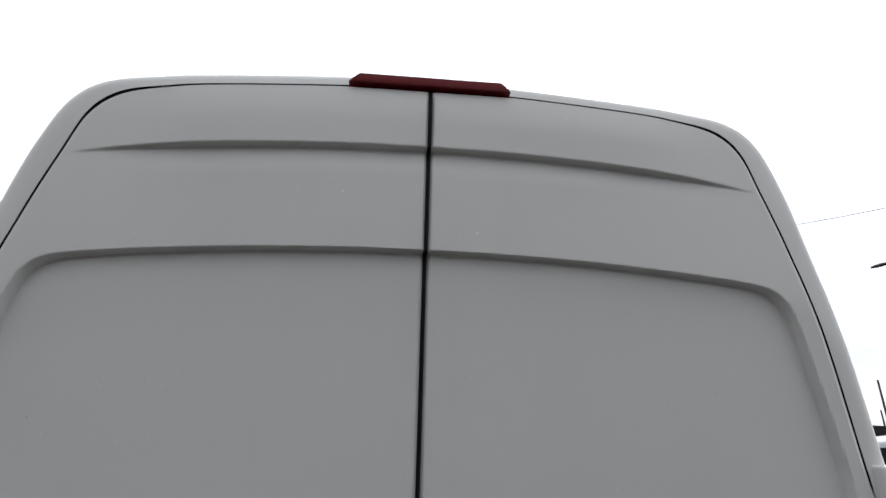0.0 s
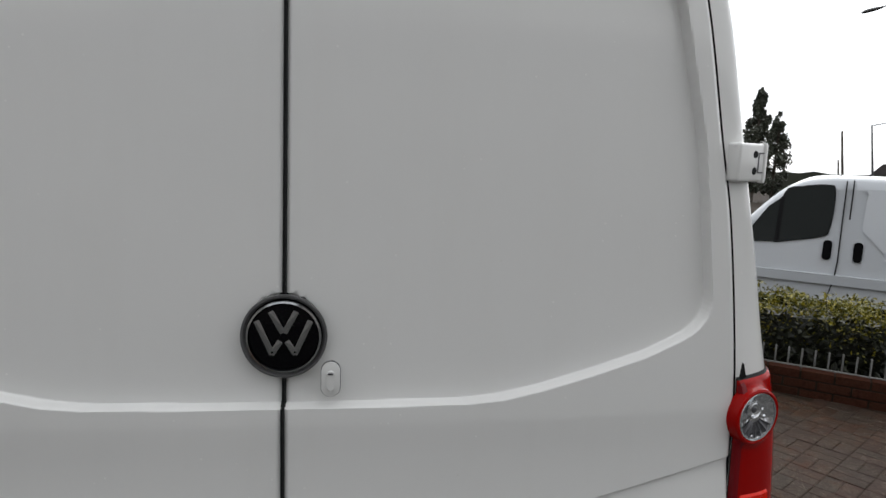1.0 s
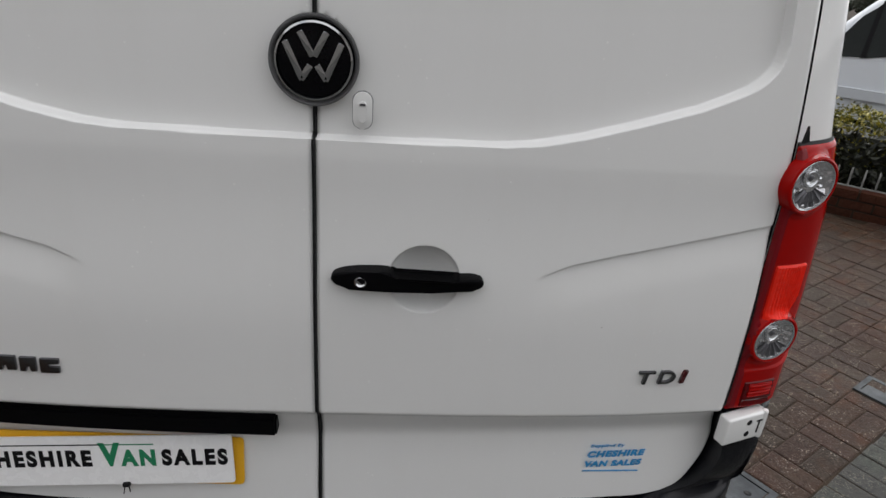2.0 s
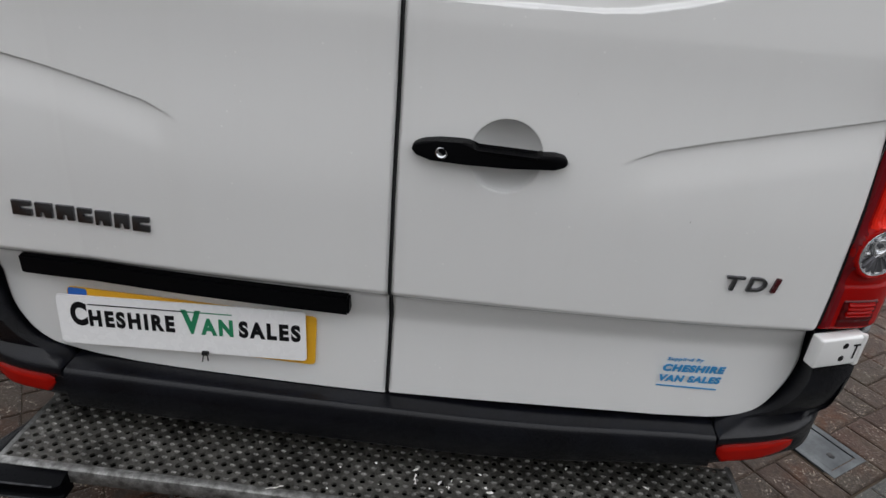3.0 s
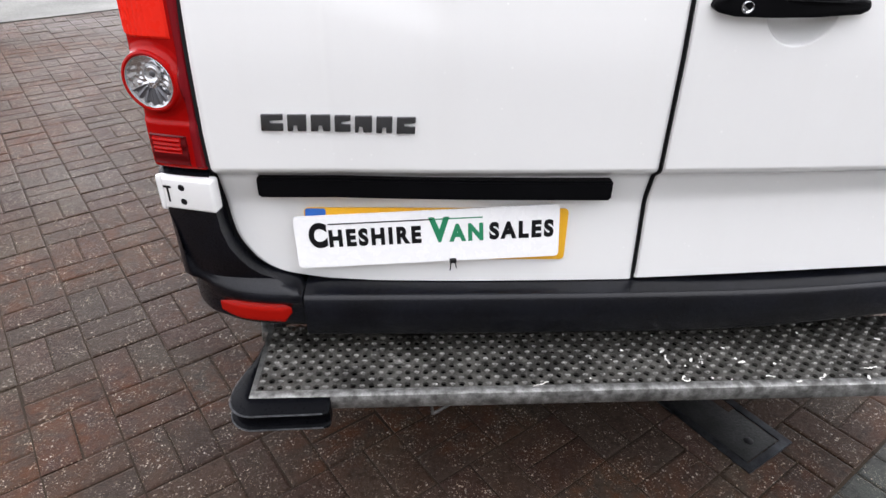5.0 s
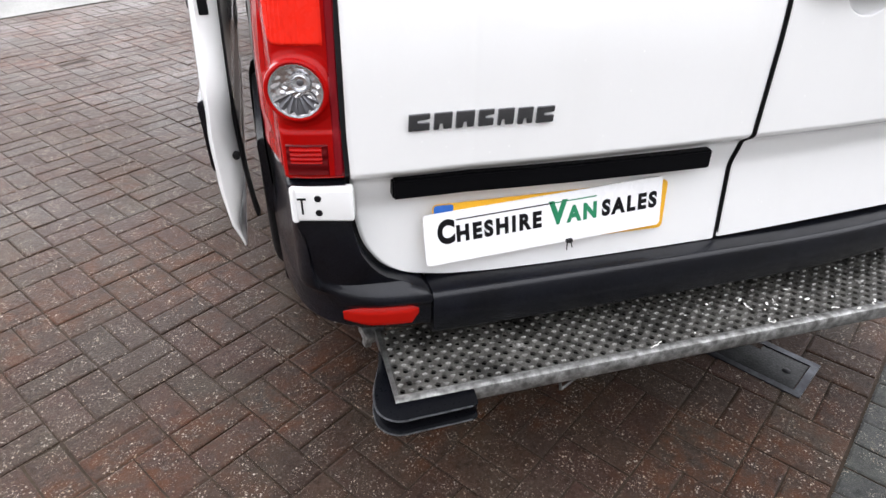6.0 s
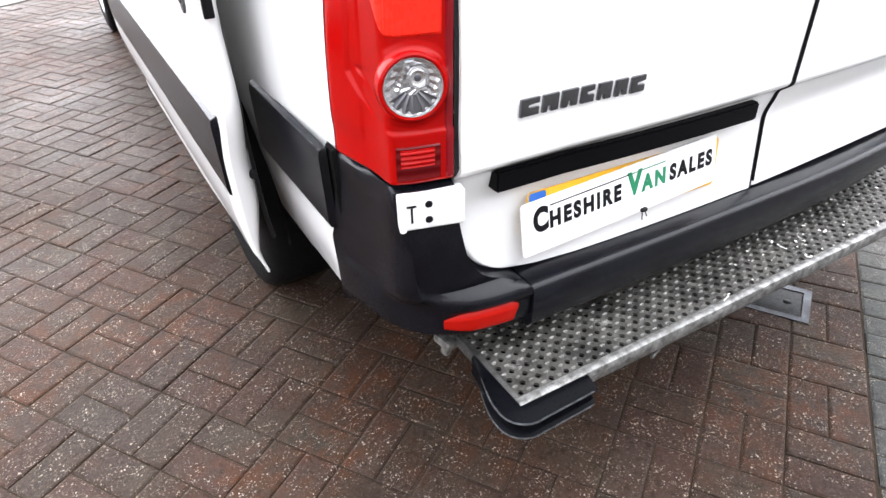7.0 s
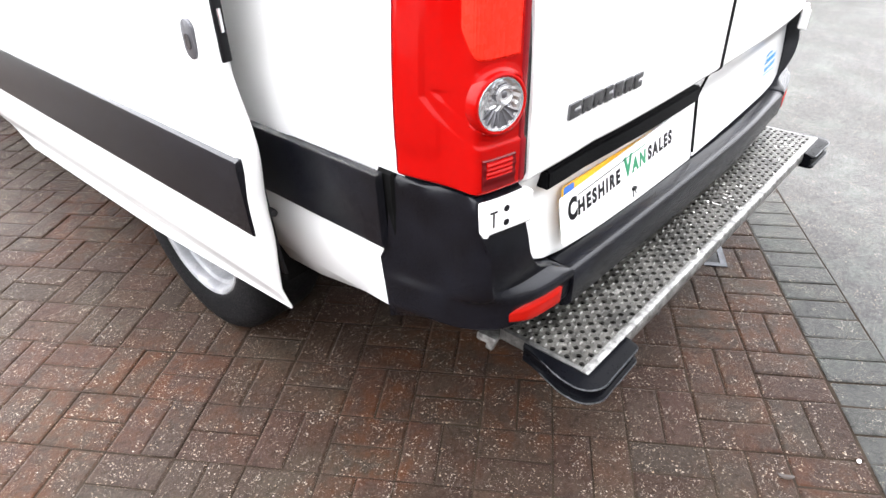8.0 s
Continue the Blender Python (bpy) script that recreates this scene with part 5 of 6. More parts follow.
slide = part("sliding_door", sliding_door(), WHITE, van, "white sliding side door, slid fully back")
strip(-1, SD_Y0 + 0.02, SD_Y1 - 0.01, 0.597, 0.787, SLIDE, 0.014, "door_rub_strip", GREYPLASTIC, slide, "dark grey plastic rub strip")
vs, zs = [], np.linspace(0.44, 2.05, 40)
for z in zs:
    x = side_x(z) + SLIDE - 0.062
    for dx, dy in ((0.014, 0.008), (0.012, -0.006), (-0.004, -0.008), (-0.014, 0.004), (-0.014, 0.03)):
        vs.append((-(x + dx * 0.4), SD_Y0 + 0.066 + 0.055 * float(smooth(0.78, 0.98, z)) + dy, z))
part("door_edge_seal", mesh_of("door_edge_seal", vs, grid_faces(40, 5)), RUBBER, slide, "black rubber seal on the door's rear edge")
part("door_lock", box((0.022, 0.010, 0.14), (-(side_x(1.04) + SLIDE - 0.030), SD_Y0 + 0.061, 1.040), 0.004), INK, slide, "black lock plate in the door edge")
part("lock_latch", box((0.009, 0.006, 0.045), (-(side_x(1.04) + SLIDE - 0.030), SD_Y0 + 0.056, 1.050), 0.002), CHROME, slide, "steel latch")
part("edge_buffer", lathe([(0.0, -0.008), (0.008, -0.007), (0.010, 0.0), (0.010, 0.01)], 14, "y"), RUBBER, slide, "round black buffer", Matrix.Translation((-(side_x(0.63) + SLIDE - 0.050), SD_Y0 + 0.028, 0.635)))
oval = prism([(y, z) for y, z in rounded(0.040, 0.078, 0.0195)], -0.004, 0.004, "x", bevel=0.002)
oval = part("side_lock_cover", oval, LAMPGREY, slide, "small grey oval lock on the side door", Matrix.Translation((-(side_x(1.01) + SLIDE + 0.002), 0.628, 1.012)))
part("lock_centre", prism(rounded(0.018, 0.03, 0.008), -0.006, 0.0, "x"), DARKCHROME, oval, "", Matrix.Translation((0, 0, -0.004)))


def wheel(sign, y):
    w = part("wheel", lathe([(0.212, 0.004), (0.226, -0.010), (0.240, -0.014), (0.305, -0.016), (0.338, -0.006), (0.353, 0.012), (0.358, 0.04), (0.358, 0.16), (0.352, 0.19), (0.315, 0.205), (0.22, 0.20)], 48, "x"), TYRE, van, "black tyre on a silver steel wheel",
             Matrix.Translation((sign * 0.986, y, 0.352)) @ Matrix.Diagonal((-sign, 1, 1, 1)))
    rim = lathe([(0.0, 0.045), (0.055, 0.045), (0.07, 0.06), (0.10, 0.078), (0.130, 0.072), (0.150, 0.058), (0.160, 0.056), (0.166, 0.066), (0.180, 0.068), (0.186, 0.060), (0.188, 0.034), (0.192, 0.026), (0.204, 0.022), (0.207, 0.004), (0.212, -0.008), (0.221, -0.012), (0.226, -0.009), (0.227, 0.01)], 56, "x")
    part("rim", rim, SILVER, w, "silver steel wheel rim")
    for q in range(10):
        a = 2 * math.pi * q / 10
        slot = prism(rounded(0.052, 0.020, 0.009), 0.0555, 0.062, "x")
        part("rim_hole", slot, INK, w, "", Matrix.Rotation(a + math.pi / 2, 4, "X") @ Matrix.Translation((0, 0, -0.146)))
    return w


def arch(sign, y):
    vs = []
    for q in range(25):
        a = math.pi * q / 24
        for x, r in ((0.958, 0.402), (0.955, 0.420), (0.60, 0.420)):
            vs.append((sign * x, y + r * math.cos(a), 0.33 + r * math.sin(a)))
    part("wheel_arch", mesh_of("wheel_arch", vs, grid_faces(25, 3)), DARK, van, "black inner wheel arch")


for sign in (-1, 1):
    for y in (WHEEL_Y, WHEEL_Y + 3.665):
        wheel(sign, y)
        arch(sign, y)
lump = joined(box((0.045, 0.050, 0.022), (0, 0, 0.004), 0.007, 2), box((0.024, 0.036, 0.034), (0.022, 0.010, -0.010), 0.006, 2), box((0.018, 0.020, 0.026), (-0.014, -0.012, -0.008), 0.005, 2))
part("bracket_end", lump, WORNEDGE, step, "corroded pale steel bracket end", Matrix.Translation((-0.796, 0.112, 0.345)) @ pose(0, 0, 0, 8, 5, 14))
# ---- hedge, low wall and railing ----
def leaf_cloud(name, count, sampler, size, rng, up=0.3):
    """Many small folded leaves as one mesh."""
    vs, fs = [], []
    for _ in range(count):
        p = np.array(sampler(rng))
        a = rng.normal(size=3)
        a[2] += up
        a /= np.linalg.norm(a)
        b = np.cross(a, rng.normal(size=3))
        b /= np.linalg.norm(b)
        s = size * rng.uniform(0.6, 1.3)
        c = np.cross(a, b)
        at = len(vs)
        vs += [p - b * s, p + c * s * 0.45 + a * s * 0.12, p + b * s, p - c * s * 0.45 + a * s * 0.12]
        fs += [(at, at + 1, at + 2), (at, at + 2, at + 3)]
    return mesh_of(name, vs, fs, smooth=False)


rng = np.random.default_rng(4)
hedge_at = WALL_AT + WALL_N * 0.16
hedge = thing("hedge", "clipped yellow-green privet hedge behind a low brick wall", "hedge")


def hedge_top(u, w):
    return 0.665 + 0.05 * math.sin(u * 5.1) * math.sin(w * 7) + 0.035 * math.sin(u * 13 + 1)


def in_hedge(r):
    u, w = r.uniform(-2.6, 4.6), r.uniform(0, 0.7)
    top = hedge_top(u, w)
    k = r.uniform()
    if k < 0.5:
        z = top - abs(r.normal(0, 0.05))
    else:
        w, z = w * 0.35, top - abs(r.normal(0, 0.16))
    w += 0.05 * math.sin(u * 9)
    x, y = hedge_at + WALL_DIR * u + WALL_N * w
    return x, y, z + r.normal(0, 0.012)


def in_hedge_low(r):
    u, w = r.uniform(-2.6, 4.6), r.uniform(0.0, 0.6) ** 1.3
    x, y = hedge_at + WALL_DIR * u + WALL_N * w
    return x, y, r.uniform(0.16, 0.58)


part("hedge_foliage", leaf_cloud("hedge_foliage", 24000, in_hedge, 0.0175, rng), HEDGE, hedge, "yellow-green leaves")["kind"] = "stuff"
# inner leaves painted dark for the shade low in the hedge
part("hedge_shade_leaves", leaf_cloud("hedge_shade_leaves", 14000, in_hedge_low, 0.034, rng), HEDGEDARK, hedge, "inner leaves with the hedge's shade put into their colour")["kind"] = "stuff"
hx, hy = hedge_at + WALL_DIR * 1.0 + WALL_N * 0.36
# dark box added inside the leaves as the hedge's inner shade
part("hedge_shade_box", box((7.1, 0.46, 0.48), (0, 0, 0.31), 0.08, 2), HEDGEDARK, hedge, "added dark box for the shade inside the hedge", Matrix.Translation((hx, hy, 0)) @ Matrix.Rotation(math.atan2(WALL_DIR[1], WALL_DIR[0]), 4, "Z"))
for u in np.arange(-2.4, 4.5, 0.35):
    x, y = hedge_at + WALL_DIR * u + WALL_N * 0.3
    part("stem", rod((x, y, -0.02), (x + 0.03, y + 0.02, 0.54), 0.014, 0.006, 6), BARK, hedge)
for u, hgt in ((-0.25, 0.17), (-0.12, 0.12), (0.35, 0.10), (1.2, 0.13)):
    x, y = hedge_at + WALL_DIR * u + WALL_N * 0.2
    part("sprig", rod((x, y, 0.60), (x - 0.05, y - 0.02, 0.68 + hgt), 0.004, 0.0015, 5), BARK, hedge)
    part("sprig_leaves", leaf_cloud("sprig_leaves", 26, lambda r: (x - 0.03 + r.normal(0, 0.03), y + r.normal(0, 0.03), 0.67 + r.uniform(0, hgt)), 0.02, rng), HEDGE, hedge)

fence = thing("railing", "low pale metal railing between the brick wall and the hedge", "railing")
fd = WALL_AT + WALL_N * 0.11
picket = box((0.012, 0.012, 0.17), (0, 0, 0.085), 0.002, 1)
picket = from_bm("picket", picket)
picket.materials.append(PALESTEEL)
for u in np.arange(-2.4, 4.4, 0.09):
    x, y = fd + WALL_DIR * u
    part("picket", picket, PALESTEEL, fence, "", Matrix.Translation((x, y, 0.17)))
turn_w = Matrix.Rotation(math.atan2(WALL_DIR[1], WALL_DIR[0]), 4, "Z")
x, y = fd + WALL_DIR * 1.0
part("rail", box((7.0, 0.02, 0.02), (0, 0, 0), 0.003, 1), PALESTEEL, fence, "", Matrix.Translation((x, y, 0.196)) @ turn_w)

# ---- second white van behind the hedge ----
van2 = thing("parked_van", "smaller white panel van parked behind the hedge", "van", Matrix.Translation((5.31, 5.20, -0.345)) @ Matrix.Rotation(math.atan2(-0.63, 0.777), 4, "Z"))
# local: x to the tail, y away from the hedge, z up; the near side lies at y = 0
side_line = [(-2.05, 0.42), (-2.08, 0.75), (-2.0, 1.02), (-1.55, 1.17), (-1.20, 1.22), (-0.72, 1.72), (-0.50, 1.885), (-0.28, 1.95), (0.1, 1.965), (1.4, 1.96), (2.55, 1.93), (2.68, 1.85), (2.74, 1.2), (2.76, 0.42)]
vs, fs = [], []
prof = spline(side_line, 4)
ins = [(0.16, 0.90), (0.06, 0.965), (0.0, 1.0)]
m2 = len(prof)
sections = [(0.0, 0.14, 0.06), (0.02, 0.05, 0.02), (0.08, 0.0, 0.0), (1.78, 0.0, 0.0), (1.84, 0.05, 0.02), (1.86, 0.14, 0.06)]
for y, up, back in sections:
    for x, z in prof:
        tall = max(0.0, z - 1.0)
        vs.append((x - back * np.sign(x), y + (0.16 * tall if y < 0.9 else -0.16 * tall), z - up * (1 if z > 1.6 else 0.3 if z > 1.1 else 0)))
fs = grid_faces(len(sections), m2)
fs += [tuple(range(m2)), tuple(range((len(sections) - 1) * m2 + m2 - 1, (len(sections) - 1) * m2 - 1, -1))]
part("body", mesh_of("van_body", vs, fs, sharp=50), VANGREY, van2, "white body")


def on_side(x, z, out=0.004):
    return (x, 0.0 + 0.16 * max(0.0, z - 1.0) - out, z)


def side_panel(name, outline, out, material, label="", thick=0.02):
    bm = bmesh.new()
    fr = [bm.verts.new(on_side(x, z, out)) for x, z in outline]
    bk = [bm.verts.new(on_side(x, z, out - thick)) for x, z in outline]
    bm.faces.new(fr)
    for i in range(len(fr)):
        j = (i + 1) % len(fr)
        bm.faces.new((fr[i], bk[i], bk[j], fr[j]))
    return part(name, bm, material, van2, label)


def tidy(outline, per=4):
    return [tuple(p) for p in spline(outline + [outline[0]], per)[:-1]]


win = [(-0.62, 1.215), (-0.22, 1.315), (-0.15, 1.40), (-0.13, 1.60), (-0.14, 1.81), (-0.19, 1.86), (-0.42, 1.835), (-0.61, 1.74)]
side_panel("window_frame", tidy([(x * 1.0 + (0.012 if x > -0.3 else -0.012), z + (0.012 if z > 1.5 else -0.012)) for x, z in win]), 0.004, RUBBER, "black window rubber")
side_panel("window", tidy(win), 0.007, GLASS, "dark door window")
side_panel("window_pillar", [(-0.665, 1.20), (-0.615, 1.21), (-0.605, 1.745), (-0.65, 1.70)], 0.008, INK, "black window pillar")
side_panel("quarter_window", [(-1.02, 1.18), (-0.66, 1.21), (-0.645, 1.70), (-0.76, 1.60)], 0.006, GLASS, "dark quarter window")
for x, z0, z1 in ((0.035, 0.62, 1.93),):
    side_panel("door_seam", [(x - 0.006, z0), (x + 0.006, z0), (x + 0.006, z1), (x - 0.006, z1)], 0.003, INK)
for (xa, za), (xb, zb) in zip(((-0.10, 0.62), (-0.045, 0.85), (-0.03, 1.05), (-0.03, 1.5)), ((-0.045, 0.85), (-0.03, 1.05), (-0.03, 1.5), (-0.03, 1.92))):
    side_panel("door_seam", [(xa - 0.006, za), (xa + 0.006, za), (xb + 0.006, zb), (xb - 0.006, zb)], 0.003, INK)
for x in (-0.14, 0.145):
    side_panel("van_handle", [(x + a, 1.17 + b) for a, b in rounded(0.085, 0.21, 0.035)], 0.012, PLASTIC, "black recessed handle", 0.03)
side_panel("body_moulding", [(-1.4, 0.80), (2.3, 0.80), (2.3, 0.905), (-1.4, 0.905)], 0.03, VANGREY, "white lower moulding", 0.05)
side_panel("sill_trim", [(-1.2, 0.40), (2.0, 0.40), (2.0, 0.60), (-1.2, 0.60)], 0.012, PLASTIC, "black sill")
pressed = tidy([(0.16, 1.40), (0.40, 1.16), (0.52, 1.10), (2.2, 1.10), (2.25, 1.75), (2.15, 1.84), (0.30, 1.84), (0.18, 1.78)])
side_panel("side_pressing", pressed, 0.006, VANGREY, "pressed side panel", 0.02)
for x in (-1.38, 1.75):
    for yy, sgn in ((-0.01, 1), (1.87, -1)):
        w2 = part("wheel", lathe([(0.0, 0.03), (0.16, 0.03), (0.19, 0.0), (0.28, 0.0), (0.315, 0.03), (0.315, 0.18), (0.2, 0.2)], 28, "y"), TYRE, van2, "black tyre", Matrix.Translation((x, yy, 0.315)) @ Matrix.Diagonal((1, sgn, 1, 1)))

# ---- trees, lamps, poles, distance ----
def polar(az, dist, z=0.0, ex=0.1, ey=-1.0):
    a = radians(az)
    return (ex + dist * math.sin(a), ey + dist * math.cos(a), z)


def tree(az, dist, height, width, label, seed, count=2600, base=0.12):
    x, y, _ = polar(az, dist)
    g = ground_height(x, y)
    t = thing("tree", label, "tree", Matrix.Translation((x, y, g)))
    r = np.random.default_rng(seed)
    part("trunk", rod((0, 0, 0), (0.05 * height * 0.2, 0, height * 0.9), 0.035 * height * 0.6, 0.01 * height, 8), BARK, t)
    clumps = []
    for q in range(60):
        h = r.uniform(base, 0.98)
        wide = width * 0.5 * math.sin(math.pi * min(1, (h - base + 0.12) / (1.12 - base)) ** 0.8) ** 0.8
        a = r.uniform(0, 2 * math.pi)
        clumps.append((wide * r.uniform(0.2, 0.9) * math.cos(a), wide * r.uniform(0.2, 0.9) * math.sin(a), h * height, max(0.09 * width, wide * 0.34)))
        if q % 4 == 0:
            c = clumps[-1]
            part("limb", rod((0, 0, c[2] * 0.85), c[:3], 0.012 * height * 0.5, 0.004 * height, 5), BARK, t)

    def pick(rr):
        c = clumps[rr.integers(len(clumps))]
        d = rr.normal(size=3)
        d *= c[3] * rr.uniform(0.3, 1.0) / np.linalg.norm(d)
        return c[0] + d[0], c[1] + d[1], c[2] + 1.4 * d[2]

    part("crown", leaf_cloud("crown", count, pick, 0.018 * height, r), TREELEAF, t, "dark green leaves")["kind"] = "stuff"
    return t


tree(33.3, 45, 6.9, 2.3, "tall narrow dark poplar beyond the parked van", 3, 9000)
tree(34.75, 47, 5.7, 2.0, "tall narrow dark poplar beyond the parked van", 5, 6000)
tree(43.9, 50, 5.0, 3.0, "dark round tree beyond the parked vans", 7, 2600)
tree(46.0, 52, 5.2, 3.4, "dark round tree beyond the parked vans", 8, 2600)


def street_lamp(az, dist, height, arm, fall, label):
    x, y, _ = polar(az, dist)
    g = ground_height(x, y)
    a = radians(az)
    s = thing("street_lamp", label, "street lamp", Matrix.Translation((x, y, g)) @ Matrix.Rotation(-a, 4, "Z") @ Matrix.Rotation(radians(-7), 4, "Y"), "street lamps")
    part("lamp_post", rod((0, 0, 0), (0, 0, height), 0.10, 0.055, 10), STEEL, s)
    part("lamp_arm", rod((0, 0, height - 0.02), (arm, 0, height - fall), 0.035, 0.03, 8), STEEL, s)
    head = lathe([(0.0, -0.36), (0.06, -0.34), (0.11, -0.2), (0.125, 0.0), (0.10, 0.2), (0.05, 0.36), (0.0, 0.40)], 12, "x")
    for v in head.verts:
        v.co.z *= 0.7 if v.co.z > 0 else 0.5
    slope = math.atan2(fall, abs(arm)) * np.sign(arm)
    bmesh.ops.rotate(head, cent=(0, 0, 0), matrix=Matrix.Rotation(float(slope), 3, "Y"), verts=head.verts)
    bmesh.ops.translate(head, vec=(arm + 0.3 * float(np.sign(arm)), 0, height - fall - 0.05), verts=head.verts)
    part("lamp_head", head, STEEL, s)


street_lamp(44.95, 31, 8.80, -1.40, 0.12, "tall grey street lamp with a single arm")
street_lamp(41.5, 60, 5.80, 1.50, -0.12, "tall grey street lamp with a single arm")
for az, dist, top in ((39.5, 100, 7.1), (39.2, 130, 3.9)):
    x, y, _ = polar(az, dist)
    p = thing("pole", "thin dark wooden pole against the sky", "pole", Matrix.Translation((x, y, ground_height(x, y))))
    part("pole_shaft", rod((0, 0, 0), (-0.095 * top, 0.078 * top, top + 0.4), 0.16, 0.12, 8), BARK, p)
ax_, ay_, _ = polar(25, 34)
bx_, by_, _ = polar(52, 34)
for px_, py_, pz_ in ((ax_, ay_, 10.15), (bx_, by_, 11.7)):
    p = thing("pole", "tall wooden pole that carries the cable", "pole", Matrix.Translation((px_, py_, ground_height(px_, py_))))
    part("pole_shaft", rod((0, 0, 0), (0, 0, pz_ + 0.5), 0.14, 0.10, 8), BARK, p)
wire = thing("overhead_cable", "thin overhead cable strung across the sky", "cable")
pts = [(ax_ + (bx_ - ax_) * q / 20, ay_ + (by_ - ay_) * q / 20, 10.15 + 1.55 * q / 20 - 1.6 * (q / 20) * (1 - q / 20)) for q in range(21)]
part("strand", swept(pts, [(0.012 * math.cos(k * math.pi / 3), 0.012 * math.sin(k * math.pi / 3)) for k in range(6)]), RUBBER, wire)

# low band of far trees and roofs round the horizon
r = np.random.default_rng(11)
vs, fs = [], []
n = 360
for i in range(n):
    a = 2 * math.pi * i / n
    dist = 70 + 5 * math.sin(3 * a)
    h = 0.55 + 0.25 * abs(math.sin(a * 9 + 1)) + 0.3 * r.uniform() + 2.5 * smooth(0.3, 0.9, -math.cos(a))
    for z in (-6.0, float(h)):
        vs.append((dist * math.sin(a), dist * math.cos(a), z))
for i in range(n):
    j = (i + 1) % n
    fs.append((2 * i, 2 * j, 2 * j + 1, 2 * i + 1))
me = mesh_of("backdrop", vs, fs, smooth=False)
me.materials.append(surface("far_tree_line", (0.045, 0.05, 0.035), (0.025, 0.028, 0.02), (0.8, 0.95), 0.15, 1.2))
tagged(new("backdrop", me), "far dark line of trees and roofs on the horizon", "backdrop", kind="structure")
house = thing("far_building", "far building with a dark low roof", "building", Matrix.Translation(polar(42.2, 90, -1.4)) @ Matrix.Rotation(radians(-42.2), 4, "Z"))
part("wall", box((4.8, 6, 1.8), (0.5, 3, 0.9)), WALLBRICK, house)
part("roof", prism([(-2.0, 1.8), (3.1, 1.8), (1.5, 3.0), (0.3, 3.5), (-0.6, 3.35)], -0.4, 6.4), SLATE, house)

# ---- plain unseen building added behind the camera: closes the yard, dims the doors ----
yard = thing("unseen_yard_building", "unseen plain grey-brown building added to dim the rear doors", "building", Matrix.Translation((1.0, -10.5, 0)) @ Matrix.Rotation(radians(6), 4, "Z"))
part("wall", box((34, 6, 5.2), (0, -3, 2.6)), surface("unseen_building_cladding", (0.16, 0.15, 0.14), (0.11, 0.105, 0.10), (0.6, 0.8), 0.5, 20.0), yard, "grey-brown clad wall")
part("roof", prism([(-6.4, 5.2), (0.4, 5.2), (-3.0, 6.6)], -17.3, 17.3, "x"), SLATE, yard, "dark shallow roof")

# ---- parked car at the yard's far corner ----
car = thing("parked_car", "pale silver car with a dark grey bumper on the paving", "car", Matrix.Translation((-4.34, 3.14, 0)) @ Matrix.Rotation(radians(-63), 4, "Z"))
CARPAINT = glossy("pale_silver_car_paint", (0.42, 0.44, 0.41), 0.25, metal=0.2, coat=0.6)
BUMPERGREY = surface("blue_grey_bumper_plastic", (0.055, 0.064, 0.075), (0.040, 0.047, 0.057), (0.4, 0.55), 6.0, 200.0, spec=0.3)
line = spline([(0.0, 0.24), (0.03, 0.45), (0.02, 0.62), (-0.12, 0.78), (-0.75, 0.90), (-1.05, 0.95), (-1.75, 1.40), (-2.6, 1.45), (-3.4, 1.38), (-3.9, 0.98), (-4.05, 0.8), (-4.08, 0.45), (-4.02, 0.24)], 4)
cv = []
across = [(-0.86, 0.55, 0.30), (-0.84, 0.15, 0.10), (-0.70, 0.03, 0.03), (0.0, 0.0, 0.0), (0.70, 0.03, 0.03), (0.84, 0.15, 0.10), (0.86, 0.55, 0.30)]
for y, inn, cut in across:
    for x, z in line:
        mid = -2.02
        sx = mid + (x - mid) * (1 - cut * 0.22)
        cv.append((sx, y * (1 - 0.14 * max(0.0, z - 0.9)), z - (inn * 0.25 if z > 0.9 else 0.0)))
cf = grid_faces(len(across), len(line)) + [tuple(range(len(line))), tuple(range((len(across) - 1) * len(line) + len(line) - 1, (len(across) - 1) * len(line) - 1, -1))]
part("body", mesh_of("car_body", cv, cf, sharp=50), CARPAINT, car)
for sy in (-1, 1):
    glass = prism([(-1.25, 0.97), (-1.85, 1.30), (-3.2, 1.31), (-3.6, 1.0)], sy * 0.835 - 0.01, sy * 0.835 + 0.01)
    part("side_window", glass, GLASS, car, "dark side glass")
    for x in (-0.82, -3.25):
        part("wheel", lathe([(0.0, 0.02), (0.17, 0.03), (0.2, 0.0), (0.28, 0.0), (0.305, 0.03), (0.305, 0.17), (0.2, 0.19)], 28, "y"), TYRE, car, "black tyre", Matrix.Translation((x, sy * 0.86, 0.305)) @ Matrix.Diagonal((1, -sy, 1, 1)))
wrap = [(-0.55, -0.875), (-0.20, -0.870), (-0.10, -0.80), (0.0, -0.60), (0.05, -0.30), (0.06, 0.0), (0.05, 0.30), (0.0, 0.60), (-0.10, 0.80), (-0.20, 0.870), (-0.55, 0.875)]
bv, levels = [], [(0.14, -0.06), (0.17, -0.01), (0.24, 0.02), (0.33, 0.02), (0.37, 0.0), (0.375, -0.05)]
for z, grow in levels:
    bv += [(x + grow * (1 if x > -0.5 else 0), y * (1 + 0.6 * grow), z) for x, y in wrap]
part("bumper", mesh_of("bumper", bv, grid_faces(len(levels), len(wrap)) + [tuple(range(len(wrap) - 1, -1, -1)), tuple(range((len(levels) - 1) * len(wrap), len(levels) * len(wrap)))], sharp=60), BUMPERGREY, car, "dark blue-grey wrap-round bumper")
